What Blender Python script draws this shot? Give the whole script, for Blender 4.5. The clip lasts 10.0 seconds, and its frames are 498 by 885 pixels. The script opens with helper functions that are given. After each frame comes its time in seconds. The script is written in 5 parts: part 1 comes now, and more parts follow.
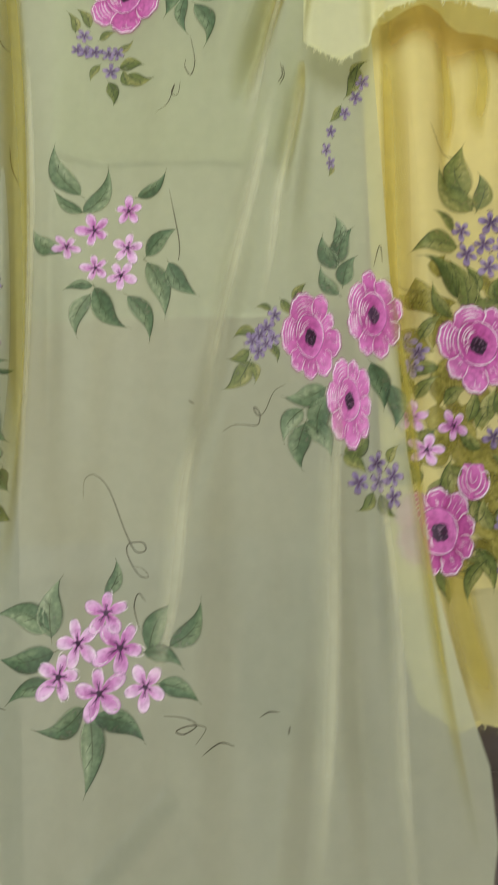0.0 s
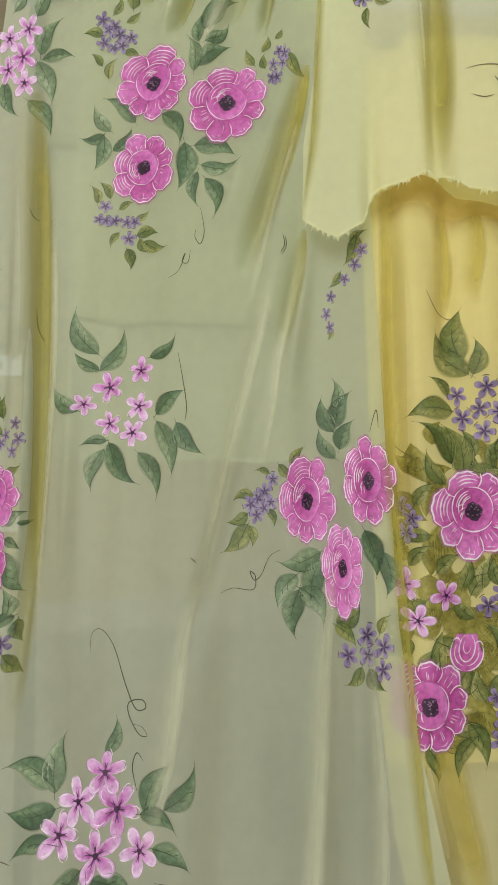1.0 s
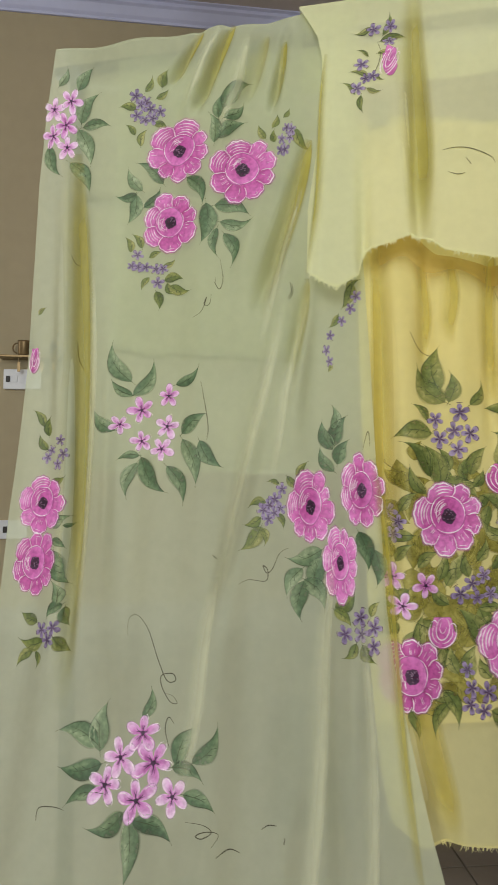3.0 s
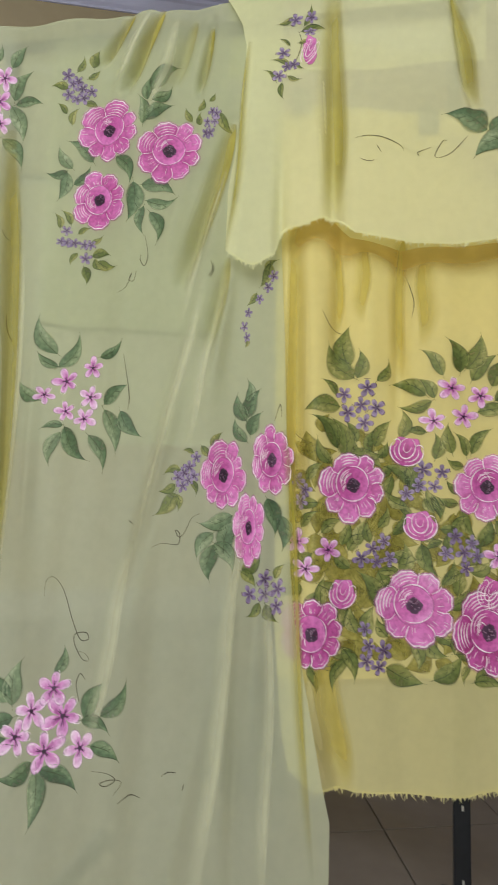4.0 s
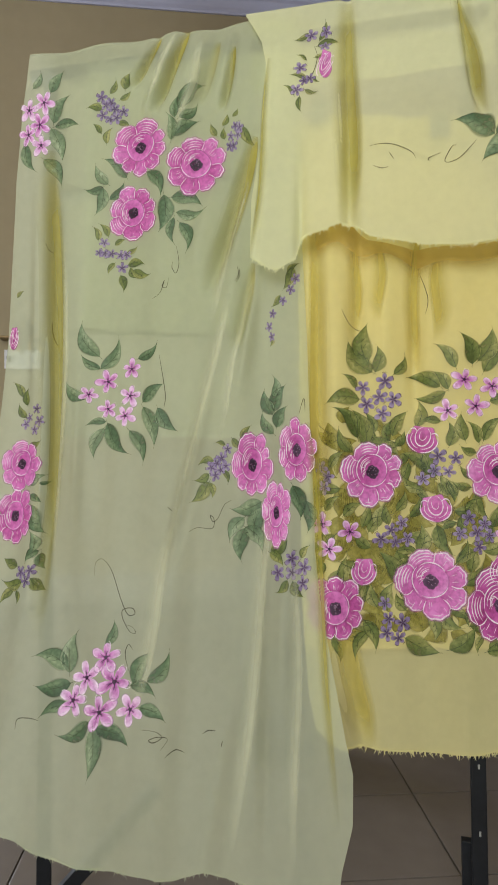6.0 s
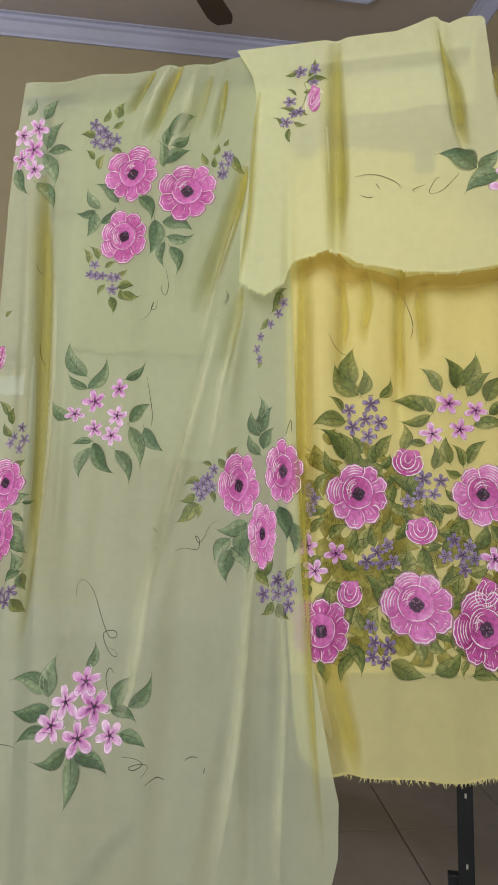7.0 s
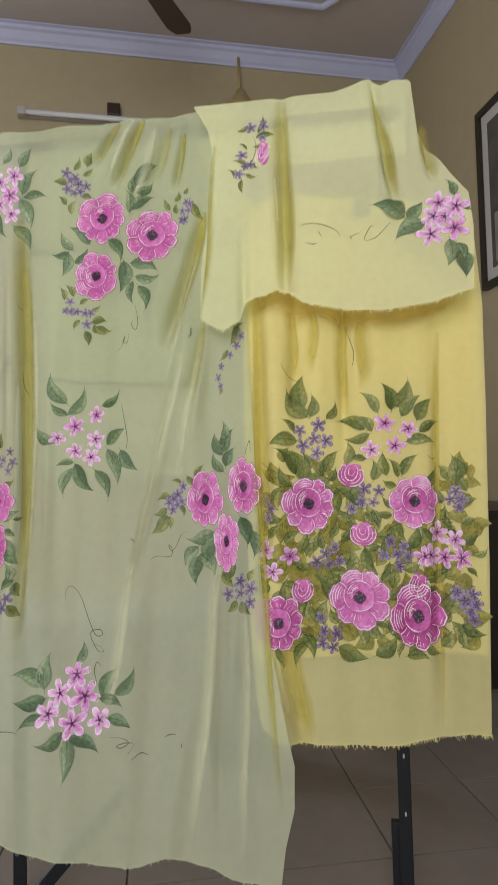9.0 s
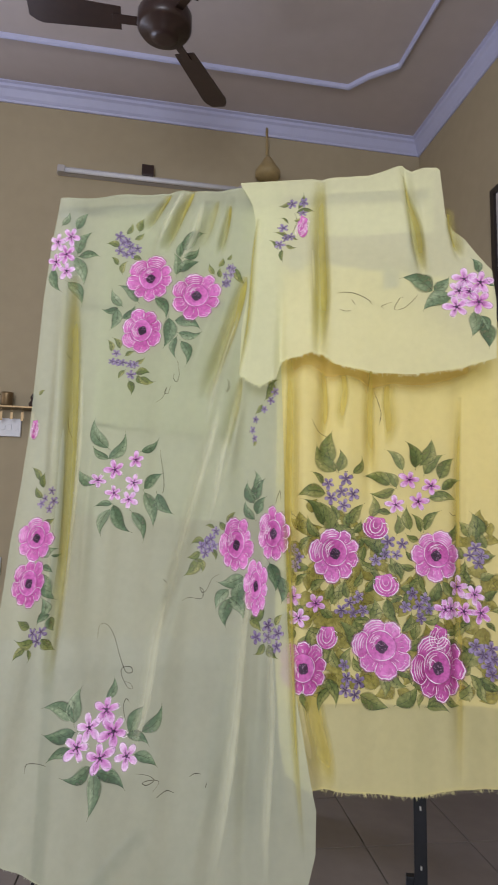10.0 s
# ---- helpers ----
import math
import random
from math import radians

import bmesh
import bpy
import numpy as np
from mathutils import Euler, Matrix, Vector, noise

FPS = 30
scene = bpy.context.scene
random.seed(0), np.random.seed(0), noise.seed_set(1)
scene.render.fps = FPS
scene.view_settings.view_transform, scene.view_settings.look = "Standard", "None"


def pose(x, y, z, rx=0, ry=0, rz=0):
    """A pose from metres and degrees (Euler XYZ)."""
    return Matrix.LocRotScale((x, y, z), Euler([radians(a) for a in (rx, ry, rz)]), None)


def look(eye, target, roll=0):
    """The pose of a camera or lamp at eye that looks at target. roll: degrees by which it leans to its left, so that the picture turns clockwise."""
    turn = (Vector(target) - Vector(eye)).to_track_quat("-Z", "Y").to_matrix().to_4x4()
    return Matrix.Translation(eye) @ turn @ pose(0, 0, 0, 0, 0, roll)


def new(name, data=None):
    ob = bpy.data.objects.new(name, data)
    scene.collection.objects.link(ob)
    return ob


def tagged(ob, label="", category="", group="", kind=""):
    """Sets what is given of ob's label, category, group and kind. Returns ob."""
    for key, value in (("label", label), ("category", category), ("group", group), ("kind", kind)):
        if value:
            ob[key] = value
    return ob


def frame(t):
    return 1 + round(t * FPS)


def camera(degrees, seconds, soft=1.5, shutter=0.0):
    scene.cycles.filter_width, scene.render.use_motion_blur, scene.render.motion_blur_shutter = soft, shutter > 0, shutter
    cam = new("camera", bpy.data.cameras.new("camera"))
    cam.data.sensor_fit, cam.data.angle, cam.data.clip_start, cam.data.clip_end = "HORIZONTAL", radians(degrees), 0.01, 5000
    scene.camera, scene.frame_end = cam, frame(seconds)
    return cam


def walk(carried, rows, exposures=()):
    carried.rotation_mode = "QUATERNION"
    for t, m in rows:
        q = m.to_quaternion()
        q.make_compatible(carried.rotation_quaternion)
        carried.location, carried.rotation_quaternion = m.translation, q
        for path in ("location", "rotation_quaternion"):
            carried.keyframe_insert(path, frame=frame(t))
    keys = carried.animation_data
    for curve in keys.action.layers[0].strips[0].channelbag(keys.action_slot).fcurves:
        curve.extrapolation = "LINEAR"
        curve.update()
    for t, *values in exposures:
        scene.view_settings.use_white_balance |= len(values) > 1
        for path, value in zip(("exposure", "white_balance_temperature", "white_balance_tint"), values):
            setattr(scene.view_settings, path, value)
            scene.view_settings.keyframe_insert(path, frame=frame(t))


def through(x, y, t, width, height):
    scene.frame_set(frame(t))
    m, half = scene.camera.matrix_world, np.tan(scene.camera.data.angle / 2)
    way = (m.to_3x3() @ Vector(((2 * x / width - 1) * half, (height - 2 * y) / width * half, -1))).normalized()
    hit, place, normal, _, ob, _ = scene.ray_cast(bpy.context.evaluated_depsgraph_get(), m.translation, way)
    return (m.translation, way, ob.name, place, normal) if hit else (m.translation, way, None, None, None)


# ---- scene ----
cam = camera(44.0, 10.0, shutter=0.5)
PATH = [
    (0, (0.173, 0.036, 0.703), (0.078, 2.033, 0.686), -0.8),
    (0.5, (0.237, 0.004, 0.83), (0.068, 1.995, 0.739), 0.6),
    (1, (0.249, 0.006, 0.871), (-0.023, 1.986, 0.946), -0.3),
    (1.5, (0.105, -0.027, 0.864), (-0.093, 1.963, 0.873), -2.7),
    (2, (0.113, -0.058, 0.865), (-0.167, 1.921, 0.942), -1.4),
    (2.5, (0.172, -0.098, 0.862), (-0.056, 1.887, 0.96), -0.2),
    (2.8, (0.217, -0.141, 0.869), (-0.023, 1.842, 0.972), -0.2),
    (3, (0.237, -0.153, 0.875), (-0.007, 1.829, 0.98), -0.1),
    (4.3, (0.355, -0.19, 0.826), (0.203, 1.803, 0.91), 0.9),
    (4.5, (0.362, -0.197, 0.83), (0.189, 1.794, 0.907), 0.7),
    (5, (0.375, -0.239, 0.841), (0.163, 1.749, 0.91), -0.6),
    (5.5, (0.367, -0.269, 0.842), (0.077, 1.71, 0.849), -0.8),
    (7, (0.351, -0.271, 0.82), (0.131, 1.711, 0.97), 0.3),
    (7.5, (0.37, -0.281, 0.798), (0.177, 1.707, 0.905), -1.2),
    (8, (0.42, -0.336, 0.831), (0.142, 1.644, 0.859), -0.4),
    (8.5, (0.392, -0.385, 0.834), (0.181, 1.603, 0.878), -1.3),
    (8.6, (0.389, -0.394, 0.841), (0.21, 1.597, 0.901), -0.9),
    (9, (0.388, -0.43, 0.879), (0.254, 1.563, 0.974), -1.4),
    (9.5, (0.365, -0.488, 0.892), (0.254, 1.5, 1.078), -0.3),
    (10, (0.334, -0.509, 0.878), (0.187, 1.469, 1.128), 1.2),
]
walk(cam, [(t, look(eye, target, roll)) for t, eye, target, roll in PATH],
     [(0, 0.0, 6450, 11), (8.6, 0.0, 6430, 12), (9.3, 0.02, 6290, 16), (10, 0.08, 5970, 22)])

# ---- light ----
world = bpy.data.worlds.new("sky")
scene.world = world
world.use_nodes = True
wn = world.node_tree.nodes
sky = wn.new("ShaderNodeTexSky")
sky.sky_type, sky.sun_disc, sky.sun_elevation, sky.sun_rotation = "NISHITA", False, radians(40), radians(200)
world.node_tree.links.new(sky.outputs[0], wn["Background"].inputs[0])
wn["Background"].inputs[1].default_value = 0.08

ROOM = pose(0.197, -0.058, 0, 0, 0, 14.5)
FLOOR_TURN = pose(0, 0, 0, 0, 0, 11.5)
U0, U1, V0, V1, HIGH = -2.45, 1.93, -2.7, 3.42, 3.615
# openings: the wide window behind the camera, and the window of the far corner
SOUTH_WIN = (-2.2, -0.1, 1.05, 3.2)
NORTH_WIN = (-2.3, -1.35, 0.5, 2.2)


def window_light(name, u, v, z, turn, width, height, power, colour):
    lamp = bpy.data.lights.new(name, "AREA")
    lamp.shape, lamp.size, lamp.size_y, lamp.energy, lamp.color = "RECTANGLE", width, height, power, colour
    ob = new(name, lamp)
    ob.matrix_basis = ROOM @ pose(u, v, z, 90, 0, turn)
    return ob


window_light("daylight_south", -1.15, V0 + 0.05, 2.12, 0, 2.0, 2.05, 108, (0.96, 1.0, 0.95))
window_light("daylight_north", -1.82, V1 - 0.04, 1.35, 180, 0.9, 1.6, 55, (0.80, 0.88, 1.0))

# ---- materials ----
def colour_node(nt, base, spread, scale, detail=5, coords="Object"):
    n, l = nt.nodes, nt.links
    tc = n.new("ShaderNodeTexCoord")
    ns = n.new("ShaderNodeTexNoise")
    ns.inputs["Scale"].default_value, ns.inputs["Detail"].default_value = scale, detail
    l.new(tc.outputs[coords], ns.inputs["Vector"])
    big = n.new("ShaderNodeTexNoise")
    big.inputs["Scale"].default_value, big.inputs["Detail"].default_value = scale / 14, 3
    l.new(tc.outputs[coords], big.inputs["Vector"])
    mix = n.new("ShaderNodeMix")
    mix.data_type = "FLOAT"
    mix.inputs[0].default_value = 0.5
    l.new(ns.outputs[0], mix.inputs[2])
    l.new(big.outputs[0], mix.inputs[3])
    ramp = n.new("ShaderNodeValToRGB")
    ramp.color_ramp.elements[0].position, ramp.color_ramp.elements[1].position = 0.3, 0.7
    ramp.color_ramp.elements[0].color = tuple(c * (1 - spread) for c in base) + (1,)
    ramp.color_ramp.elements[1].color = tuple(min(1, c * (1 + spread)) for c in base) + (1,)
    l.new(mix.outputs[0], ramp.inputs[0])
    return ramp, ns


def plain(name, base, rough=0.6, spread=0.12, scale=30, bump=0.05, metal=0.0, spec=0.5, dist=0.002):
    m = bpy.data.materials.new(name)
    m.use_nodes = True
    nt = m.node_tree
    p = nt.nodes["Principled BSDF"]
    ramp, ns = colour_node(nt, base, spread, scale)
    nt.links.new(ramp.outputs[0], p.inputs["Base Color"])
    p.inputs["Roughness"].default_value, p.inputs["Metallic"].default_value = rough, metal
    p.inputs["Specular IOR Level"].default_value = spec
    if bump:
        b = nt.nodes.new("ShaderNodeBump")
        b.inputs["Strength"].default_value, b.inputs["Distance"].default_value = bump, dist
        nt.links.new(ns.outputs[0], b.inputs["Height"])
        nt.links.new(b.outputs[0], p.inputs["Normal"])
    return m


def fabric(name, base, sheer, through=0.35, spread=0.05):
    """Thin voile: part of the light passes straight through, part is scattered on each side."""
    m = bpy.data.materials.new(name)
    m.use_nodes = True
    nt = m.node_tree
    n, l = nt.nodes, nt.links
    n.remove(n["Principled BSDF"])
    out = n["Material Output"]
    ramp, ns = colour_node(nt, base, spread, 60)
    # the weave
    tc = n.new("ShaderNodeTexCoord")
    weave = n.new("ShaderNodeTexNoise")
    weave.inputs["Scale"].default_value, weave.inputs["Detail"].default_value = 900, 2
    wrinkle = n.new("ShaderNodeTexNoise")
    wrinkle.inputs["Scale"].default_value, wrinkle.inputs["Detail"].default_value = 9, 4
    stretch = n.new("ShaderNodeMapping")
    stretch.inputs["Scale"].default_value = (1.0, 1.0, 0.28)
    l.new(tc.outputs["Object"], stretch.inputs[0])
    l.new(stretch.outputs[0], wrinkle.inputs["Vector"])
    l.new(tc.outputs["Object"], weave.inputs["Vector"])
    b1 = n.new("ShaderNodeBump")
    b1.inputs["Strength"].default_value, b1.inputs["Distance"].default_value = 0.7, 0.012
    l.new(wrinkle.outputs[0], b1.inputs["Height"])
    b2 = n.new("ShaderNodeBump")
    b2.inputs["Strength"].default_value, b2.inputs["Distance"].default_value = 0.25, 0.0006
    l.new(weave.outputs[0], b2.inputs["Height"])
    l.new(b1.outputs[0], b2.inputs["Normal"])
    dif, tra, clear = n.new("ShaderNodeBsdfDiffuse"), n.new("ShaderNodeBsdfTranslucent"), n.new("ShaderNodeBsdfTransparent")
    for s in (dif, tra):
        l.new(ramp.outputs[0], s.inputs["Color"])
        l.new(b2.outputs[0], s.inputs["Normal"])
    clear.inputs[0].default_value = tuple(0.5 + 0.5 * c for c in base) + (1,)
    a, b = n.new("ShaderNodeMixShader"), n.new("ShaderNodeMixShader")
    a.inputs[0].default_value, b.inputs[0].default_value = through, sheer
    l.new(dif.outputs[0], a.inputs[1])
    l.new(tra.outputs[0], a.inputs[2])
    l.new(a.outputs[0], b.inputs[1])
    l.new(clear.outputs[0], b.inputs[2])
    l.new(b.outputs[0], out.inputs["Surface"])
    return m


def paint(name, stops, rough=0.55, scale=140, wash=0.35):
    """Hand-laid fabric paint: the colour runs over the stops by the brush's own tint, broken by the bristles."""
    m = bpy.data.materials.new(name)
    m.use_nodes = True
    nt = m.node_tree
    n, l = nt.nodes, nt.links
    p = n["Principled BSDF"]
    at = n.new("ShaderNodeAttribute")
    at.attribute_name = "tint"
    info = n.new("ShaderNodeObjectInfo")
    tc = n.new("ShaderNodeTexCoord")
    ns = n.new("ShaderNodeTexNoise")
    ns.inputs["Scale"].default_value, ns.inputs["Detail"].default_value = scale, 4
    l.new(tc.outputs["Object"], ns.inputs["Vector"])
    add = n.new("ShaderNodeMath")
    add.operation = "MULTIPLY_ADD"
    l.new(ns.outputs[0], add.inputs[0])
    add.inputs[1].default_value = wash
    l.new(at.outputs["Fac"], add.inputs[2])
    add2 = n.new("ShaderNodeMath")
    add2.operation = "MULTIPLY_ADD"
    l.new(info.outputs["Random"], add2.inputs[0])
    add2.inputs[1].default_value = 0.34
    l.new(add.outputs[0], add2.inputs[2])
    sub = n.new("ShaderNodeMath")
    sub.operation = "SUBTRACT"
    l.new(add2.outputs[0], sub.inputs[0])
    sub.inputs[1].default_value = wash / 2 + 0.17
    ramp = n.new("ShaderNodeValToRGB")
    e = ramp.color_ramp.elements
    e[0].position, e[0].color = 0.0, tuple(stops[0]) + (1,)
    e[1].position, e[1].color = 1.0, tuple(stops[-1]) + (1,)
    for k in range(1, len(stops) - 1):
        e.new(k / (len(stops) - 1)).color = tuple(stops[k]) + (1,)
    l.new(sub.outputs[0], ramp.inputs[0])
    l.new(ramp.outputs[0], p.inputs["Base Color"])
    p.inputs["Roughness"].default_value = rough
    p.inputs["Specular IOR Level"].default_value = 0.3
    # thin at the rim of a stroke, where the bristles leave gaps
    cov = n.new("ShaderNodeAttribute")
    cov.attribute_name = "cover"
    thin = n.new("ShaderNodeMath")
    thin.operation = "MULTIPLY_ADD"
    l.new(ns.outputs[0], thin.inputs[0])
    thin.inputs[1].default_value = 0.9
    thin.inputs[2].default_value = 0.48
    body = n.new("ShaderNodeMath")
    body.operation, body.use_clamp = "MULTIPLY", True
    l.new(thin.outputs[0], body.inputs[0])
    l.new(cov.outputs["Fac"], body.inputs[1])
    l.new(body.outputs[0], p.inputs["Alpha"])
    return m


LIME = fabric("pale_lime_voile", (0.785, 0.82, 0.60), 0.43)
THIN_LIME = fabric("thin_lime_voile", (0.78, 0.82, 0.62), 0.70)
GOLD = fabric("yellow_voile", (0.95, 0.88, 0.45), 0.35, 0.25)
STAND_PLAIN = fabric("doubled_lime_hem", (0.84, 0.87, 0.68), 0.15)
# darker than the lime cloth; a line at the inner layer's lower edge
HEM_SHADE = fabric("dark_lime_hem", (0.36, 0.38, 0.25), 0.15)
RICH = fabric("double_yellow_voile", (1.0, 0.85, 0.38), 0.04, 0.15)
PALE = fabric("pale_yellow_voile", (0.95, 0.955, 0.63), 0.38, 0.20)
PETAL = paint("rose_paint", [(0.36, 0.035, 0.20), (0.58, 0.105, 0.40), (0.74, 0.21, 0.58), (0.86, 0.42, 0.76)])
WHITE = paint("white_brush_line", [(0.84, 0.58, 0.76), (0.97, 0.88, 0.94)], wash=0.7)
HEART = paint("dark_heart_paint", [(0.028, 0.010, 0.028), (0.085, 0.035, 0.085), (0.30, 0.17, 0.27)])
BLUSH = paint("blush_paint", [(0.46, 0.09, 0.38), (0.70, 0.28, 0.64), (0.84, 0.52, 0.82), (0.90, 0.70, 0.88)], wash=0.5)
MAUVE = paint("mauve_paint", [(0.13, 0.09, 0.19), (0.29, 0.22, 0.40), (0.54, 0.45, 0.62)], wash=0.5)
INK = paint("ink_line", [(0.05, 0.045, 0.025), (0.11, 0.10, 0.06)])
GREEN = paint("green_leaf_paint", [(0.045, 0.088, 0.042), (0.105, 0.180, 0.090), (0.22, 0.30, 0.165), (0.41, 0.48, 0.31)], wash=0.5)
OLIVE = paint("olive_leaf_paint", [(0.060, 0.090, 0.020), (0.145, 0.190, 0.050), (0.27, 0.29, 0.090), (0.47, 0.45, 0.18)], wash=0.6)
VEIN = paint("leaf_vein_line", [(0.035, 0.055, 0.022), (0.095, 0.120, 0.050)])


def fold_tone(name, base):
    """Colour for painted shade or highlight, thinning to nothing towards its ends and sides."""
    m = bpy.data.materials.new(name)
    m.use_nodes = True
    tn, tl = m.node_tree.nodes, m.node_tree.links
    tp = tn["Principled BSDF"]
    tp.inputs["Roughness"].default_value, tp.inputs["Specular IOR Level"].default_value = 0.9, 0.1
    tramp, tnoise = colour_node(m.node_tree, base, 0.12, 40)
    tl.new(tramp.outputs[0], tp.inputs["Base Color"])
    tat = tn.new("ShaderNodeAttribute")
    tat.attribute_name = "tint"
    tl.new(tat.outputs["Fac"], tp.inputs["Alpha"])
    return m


# shade of the folds painted as deeper yellow, with the layers' own colour
FOLD_SHADE = fold_tone("fold_shade_yellow", (0.45, 0.39, 0.07))
GOLD_SHADE = fold_tone("fold_shade_gold", (0.60, 0.49, 0.10))
# amber for the shadow painted below the folded cloth's raw edge
RAW_EDGE_SHADE = fold_tone("edge_shadow_amber", (0.66, 0.46, 0.11))
# light caught by doubled folds, painted as a paler lime
FOLD_HIGHLIGHT = fold_tone("fold_highlight_pale", (0.86, 0.86, 0.62))
BARK = paint("umber_leaf_paint", [(0.18, 0.155, 0.022), (0.31, 0.28, 0.055), (0.48, 0.43, 0.12)], wash=0.6)
WALL = plain("cream_wall_paint", (0.41, 0.345, 0.225), 0.75, 0.05, 12, 0.12)
CEIL = plain("ceiling_paint", (0.52, 0.465, 0.455), 0.85, 0.05, 10, 0.1)
TRIM = plain("white_trim_paint", (0.52, 0.54, 0.78), 0.5, 0.04, 20, 0.05)
TILE = plain("floor_tile_glaze", (0.190, 0.162, 0.146), 0.22, 0.10, 16, 0.04)
SKIRT = plain("skirting_tile", (0.40, 0.37, 0.35), 0.3, 0.08, 16, 0.03)
GROUT = plain("grout", (0.10, 0.085, 0.07), 0.9, 0.2, 60, 0.2)
STEEL = plain("black_powder_coat", (0.010, 0.011, 0.014), 0.5, 0.3, 80, 0.1, 0.0, 0.25)
SCUFF = plain("scuffed_steel", (0.65, 0.65, 0.62), 0.4, 0.1, 80, 0.0, 0.6)
BROWN = plain("dark_brown_enamel", (0.035, 0.018, 0.014), 0.35, 0.2, 40, 0.0)
BLACKWOOD = plain("black_stained_wood", (0.022, 0.016, 0.014), 0.4, 0.3, 24, 0.1)
PLASTIC = plain("white_plastic", (0.72, 0.73, 0.78), 0.4, 0.03, 30, 0.0)
TUBE = plain("grey_tube_housing", (0.45, 0.43, 0.43), 0.45, 0.06, 30, 0.0)
KHAKI = plain("khaki_knob", (0.36, 0.27, 0.12), 0.55, 0.12, 40, 0.1)
BRASS = plain("aged_brass", (0.23, 0.16, 0.08), 0.4, 0.2, 60, 0.0, 0.7)
PHOTO = plain("faded_print", (0.09, 0.085, 0.085), 0.25, 0.7, 5, 0.0)
MAT = plain("grey_mat_board", (0.50, 0.48, 0.48), 0.7, 0.05, 30, 0.0)
LEATHER = plain("black_leatherette", (0.018, 0.012, 0.011), 0.5, 0.3, 90, 0.2)
BOWL = plain("brushed_metal", (0.55, 0.53, 0.55), 0.35, 0.08, 50, 0.0, 0.7)
CLIP_GREY = plain("grey_clip_plastic", (0.16, 0.17, 0.16), 0.5, 0.05, 30, 0.0)
GLASS = bpy.data.materials.new("window_glass")
GLASS.use_nodes = True
GLASS.node_tree.nodes["Principled BSDF"].inputs["Transmission Weight"].default_value = 1.0
GLASS.node_tree.nodes["Principled BSDF"].inputs["Roughness"].default_value = 0.02

# ---- the hanging sheets, as depth over (x, z) ----
def interp(v, pts):
    """Piecewise line through (v, value) pairs."""
    if v <= pts[0][0]:
        return pts[0][1]
    for (a, fa), (b, fb) in zip(pts, pts[1:]):
        if v <= b:
            return fa + (fb - fa) * (v - a) / (b - a)
    return pts[-1][1]


ROD_Z = 1.66


def rod_y(x):
    return 0.925 - 0.07 * x


def crease(x, z, x0, z0, x1, z1, width, depth):
    """A soft pleat along the line from (x0, z0) to (x1, z1); positive depth sinks it away from the front."""
    dx, dz = x1 - x0, z1 - z0
    k = ((x - x0) * dx + (z - z0) * dz) / (dx * dx + dz * dz)
    fade = max(0.0, min(1.0, 1.25 * k + 0.15)) * max(0.0, min(1.0, 3.2 * (1.06 - k)))
    if fade <= 0:
        return 0.0
    kk = max(0.0, min(1.0, k))
    px, pz = x0 + kk * dx, z0 + kk * dz
    d = math.hypot(x - px, z - pz)
    return depth * fade * math.exp(-((d / width) ** 2))


def pleats(x, z, rows):
    return sum(crease(x, z, *r) for r in rows)


FOLDS_A = [
    (-0.195, 1.40, -0.160, 0.58, 0.012, 0.040),
    (0.030, 1.665, -0.036, 1.575, 0.009, 0.024),
    (0.085, 1.668, 0.015, 1.515, 0.010, 0.030),
    (0.148, 1.655, 0.098, 1.510, 0.014, 0.016),
    (0.177, 1.640, 0.150, 1.500, 0.008, 0.026),
    (0.216, 1.450, 0.128, 1.150, 0.014, 0.036),
    (0.212, 1.210, 0.180, 1.020, 0.011, 0.016),
    (0.128, 1.150, 0.085, 0.800, 0.022, 0.012),
    (0.236, 0.72, 0.158, 0.22, 0.017, 0.010),
    (0.060, 1.660, -0.010, 1.500, 0.012, -0.012),
    (0.118, 1.660, 0.060, 1.440, 0.014, -0.012),
    (0.165, 1.480, 0.095, 1.180, 0.016, -0.010),
    (0.225, 1.25, 0.190, 0.95, 0.012, -0.014),
    (-0.130, 1.10, -0.110, 0.70, 0.010, -0.010),
    (0.280, 0.90, 0.270, 0.40, 0.018, -0.016),
    (0.175, 1.16, 0.060, 0.60, 0.014, -0.020),
    (0.245, 0.72, 0.255, 0.28, 0.012, -0.014),
    (-0.235, 1.50, -0.215, 0.90, 0.012, -0.012),
]
FOLDS_B = [
    (0.327, 1.30, 0.335, 0.70, 0.014, 0.030),
    (0.404, 1.28, 0.396, 1.00, 0.014, 0.020),
    (0.507, 1.28, 0.499, 0.92, 0.013, 0.022),
    (0.362, 0.56, 0.400, 0.36, 0.016, 0.024),
    (0.700, 1.20, 0.656, 0.36, 0.014, 0.022),
    (0.450, 1.25, 0.450, 0.98, 0.020, -0.010),
]
FOLDS_C = [
    (0.390, 1.68, 0.388, 1.20, 0.014, 0.040),
    (0.578, 1.68, 0.616, 1.42, 0.011, 0.040),
    (0.252, 1.60, 0.214, 1.16, 0.008, 0.010),
    (0.672, 1.60, 0.690, 1.45, 0.010, 0.025),
    (0.302, 1.40, 0.300, 1.16, 0.010, 0.016),
]


def y_a(x, z):
    d = max(0.0, ROD_Z + 0.02 - z)
    flare = 0.19 * (d / 1.26) ** 2.6
    wave = 0.008 * math.sin(19 * x + 2.2 * z) * min(1, d / 0.5) + 0.0045 * math.sin(41 * x - 3 * z + 1) + 0.0025 * math.sin(83 * x + 2 * z) * min(1, d / 0.7)
    return rod_y(x) - 0.040 - flare + wave + pleats(x, z, FOLDS_A)


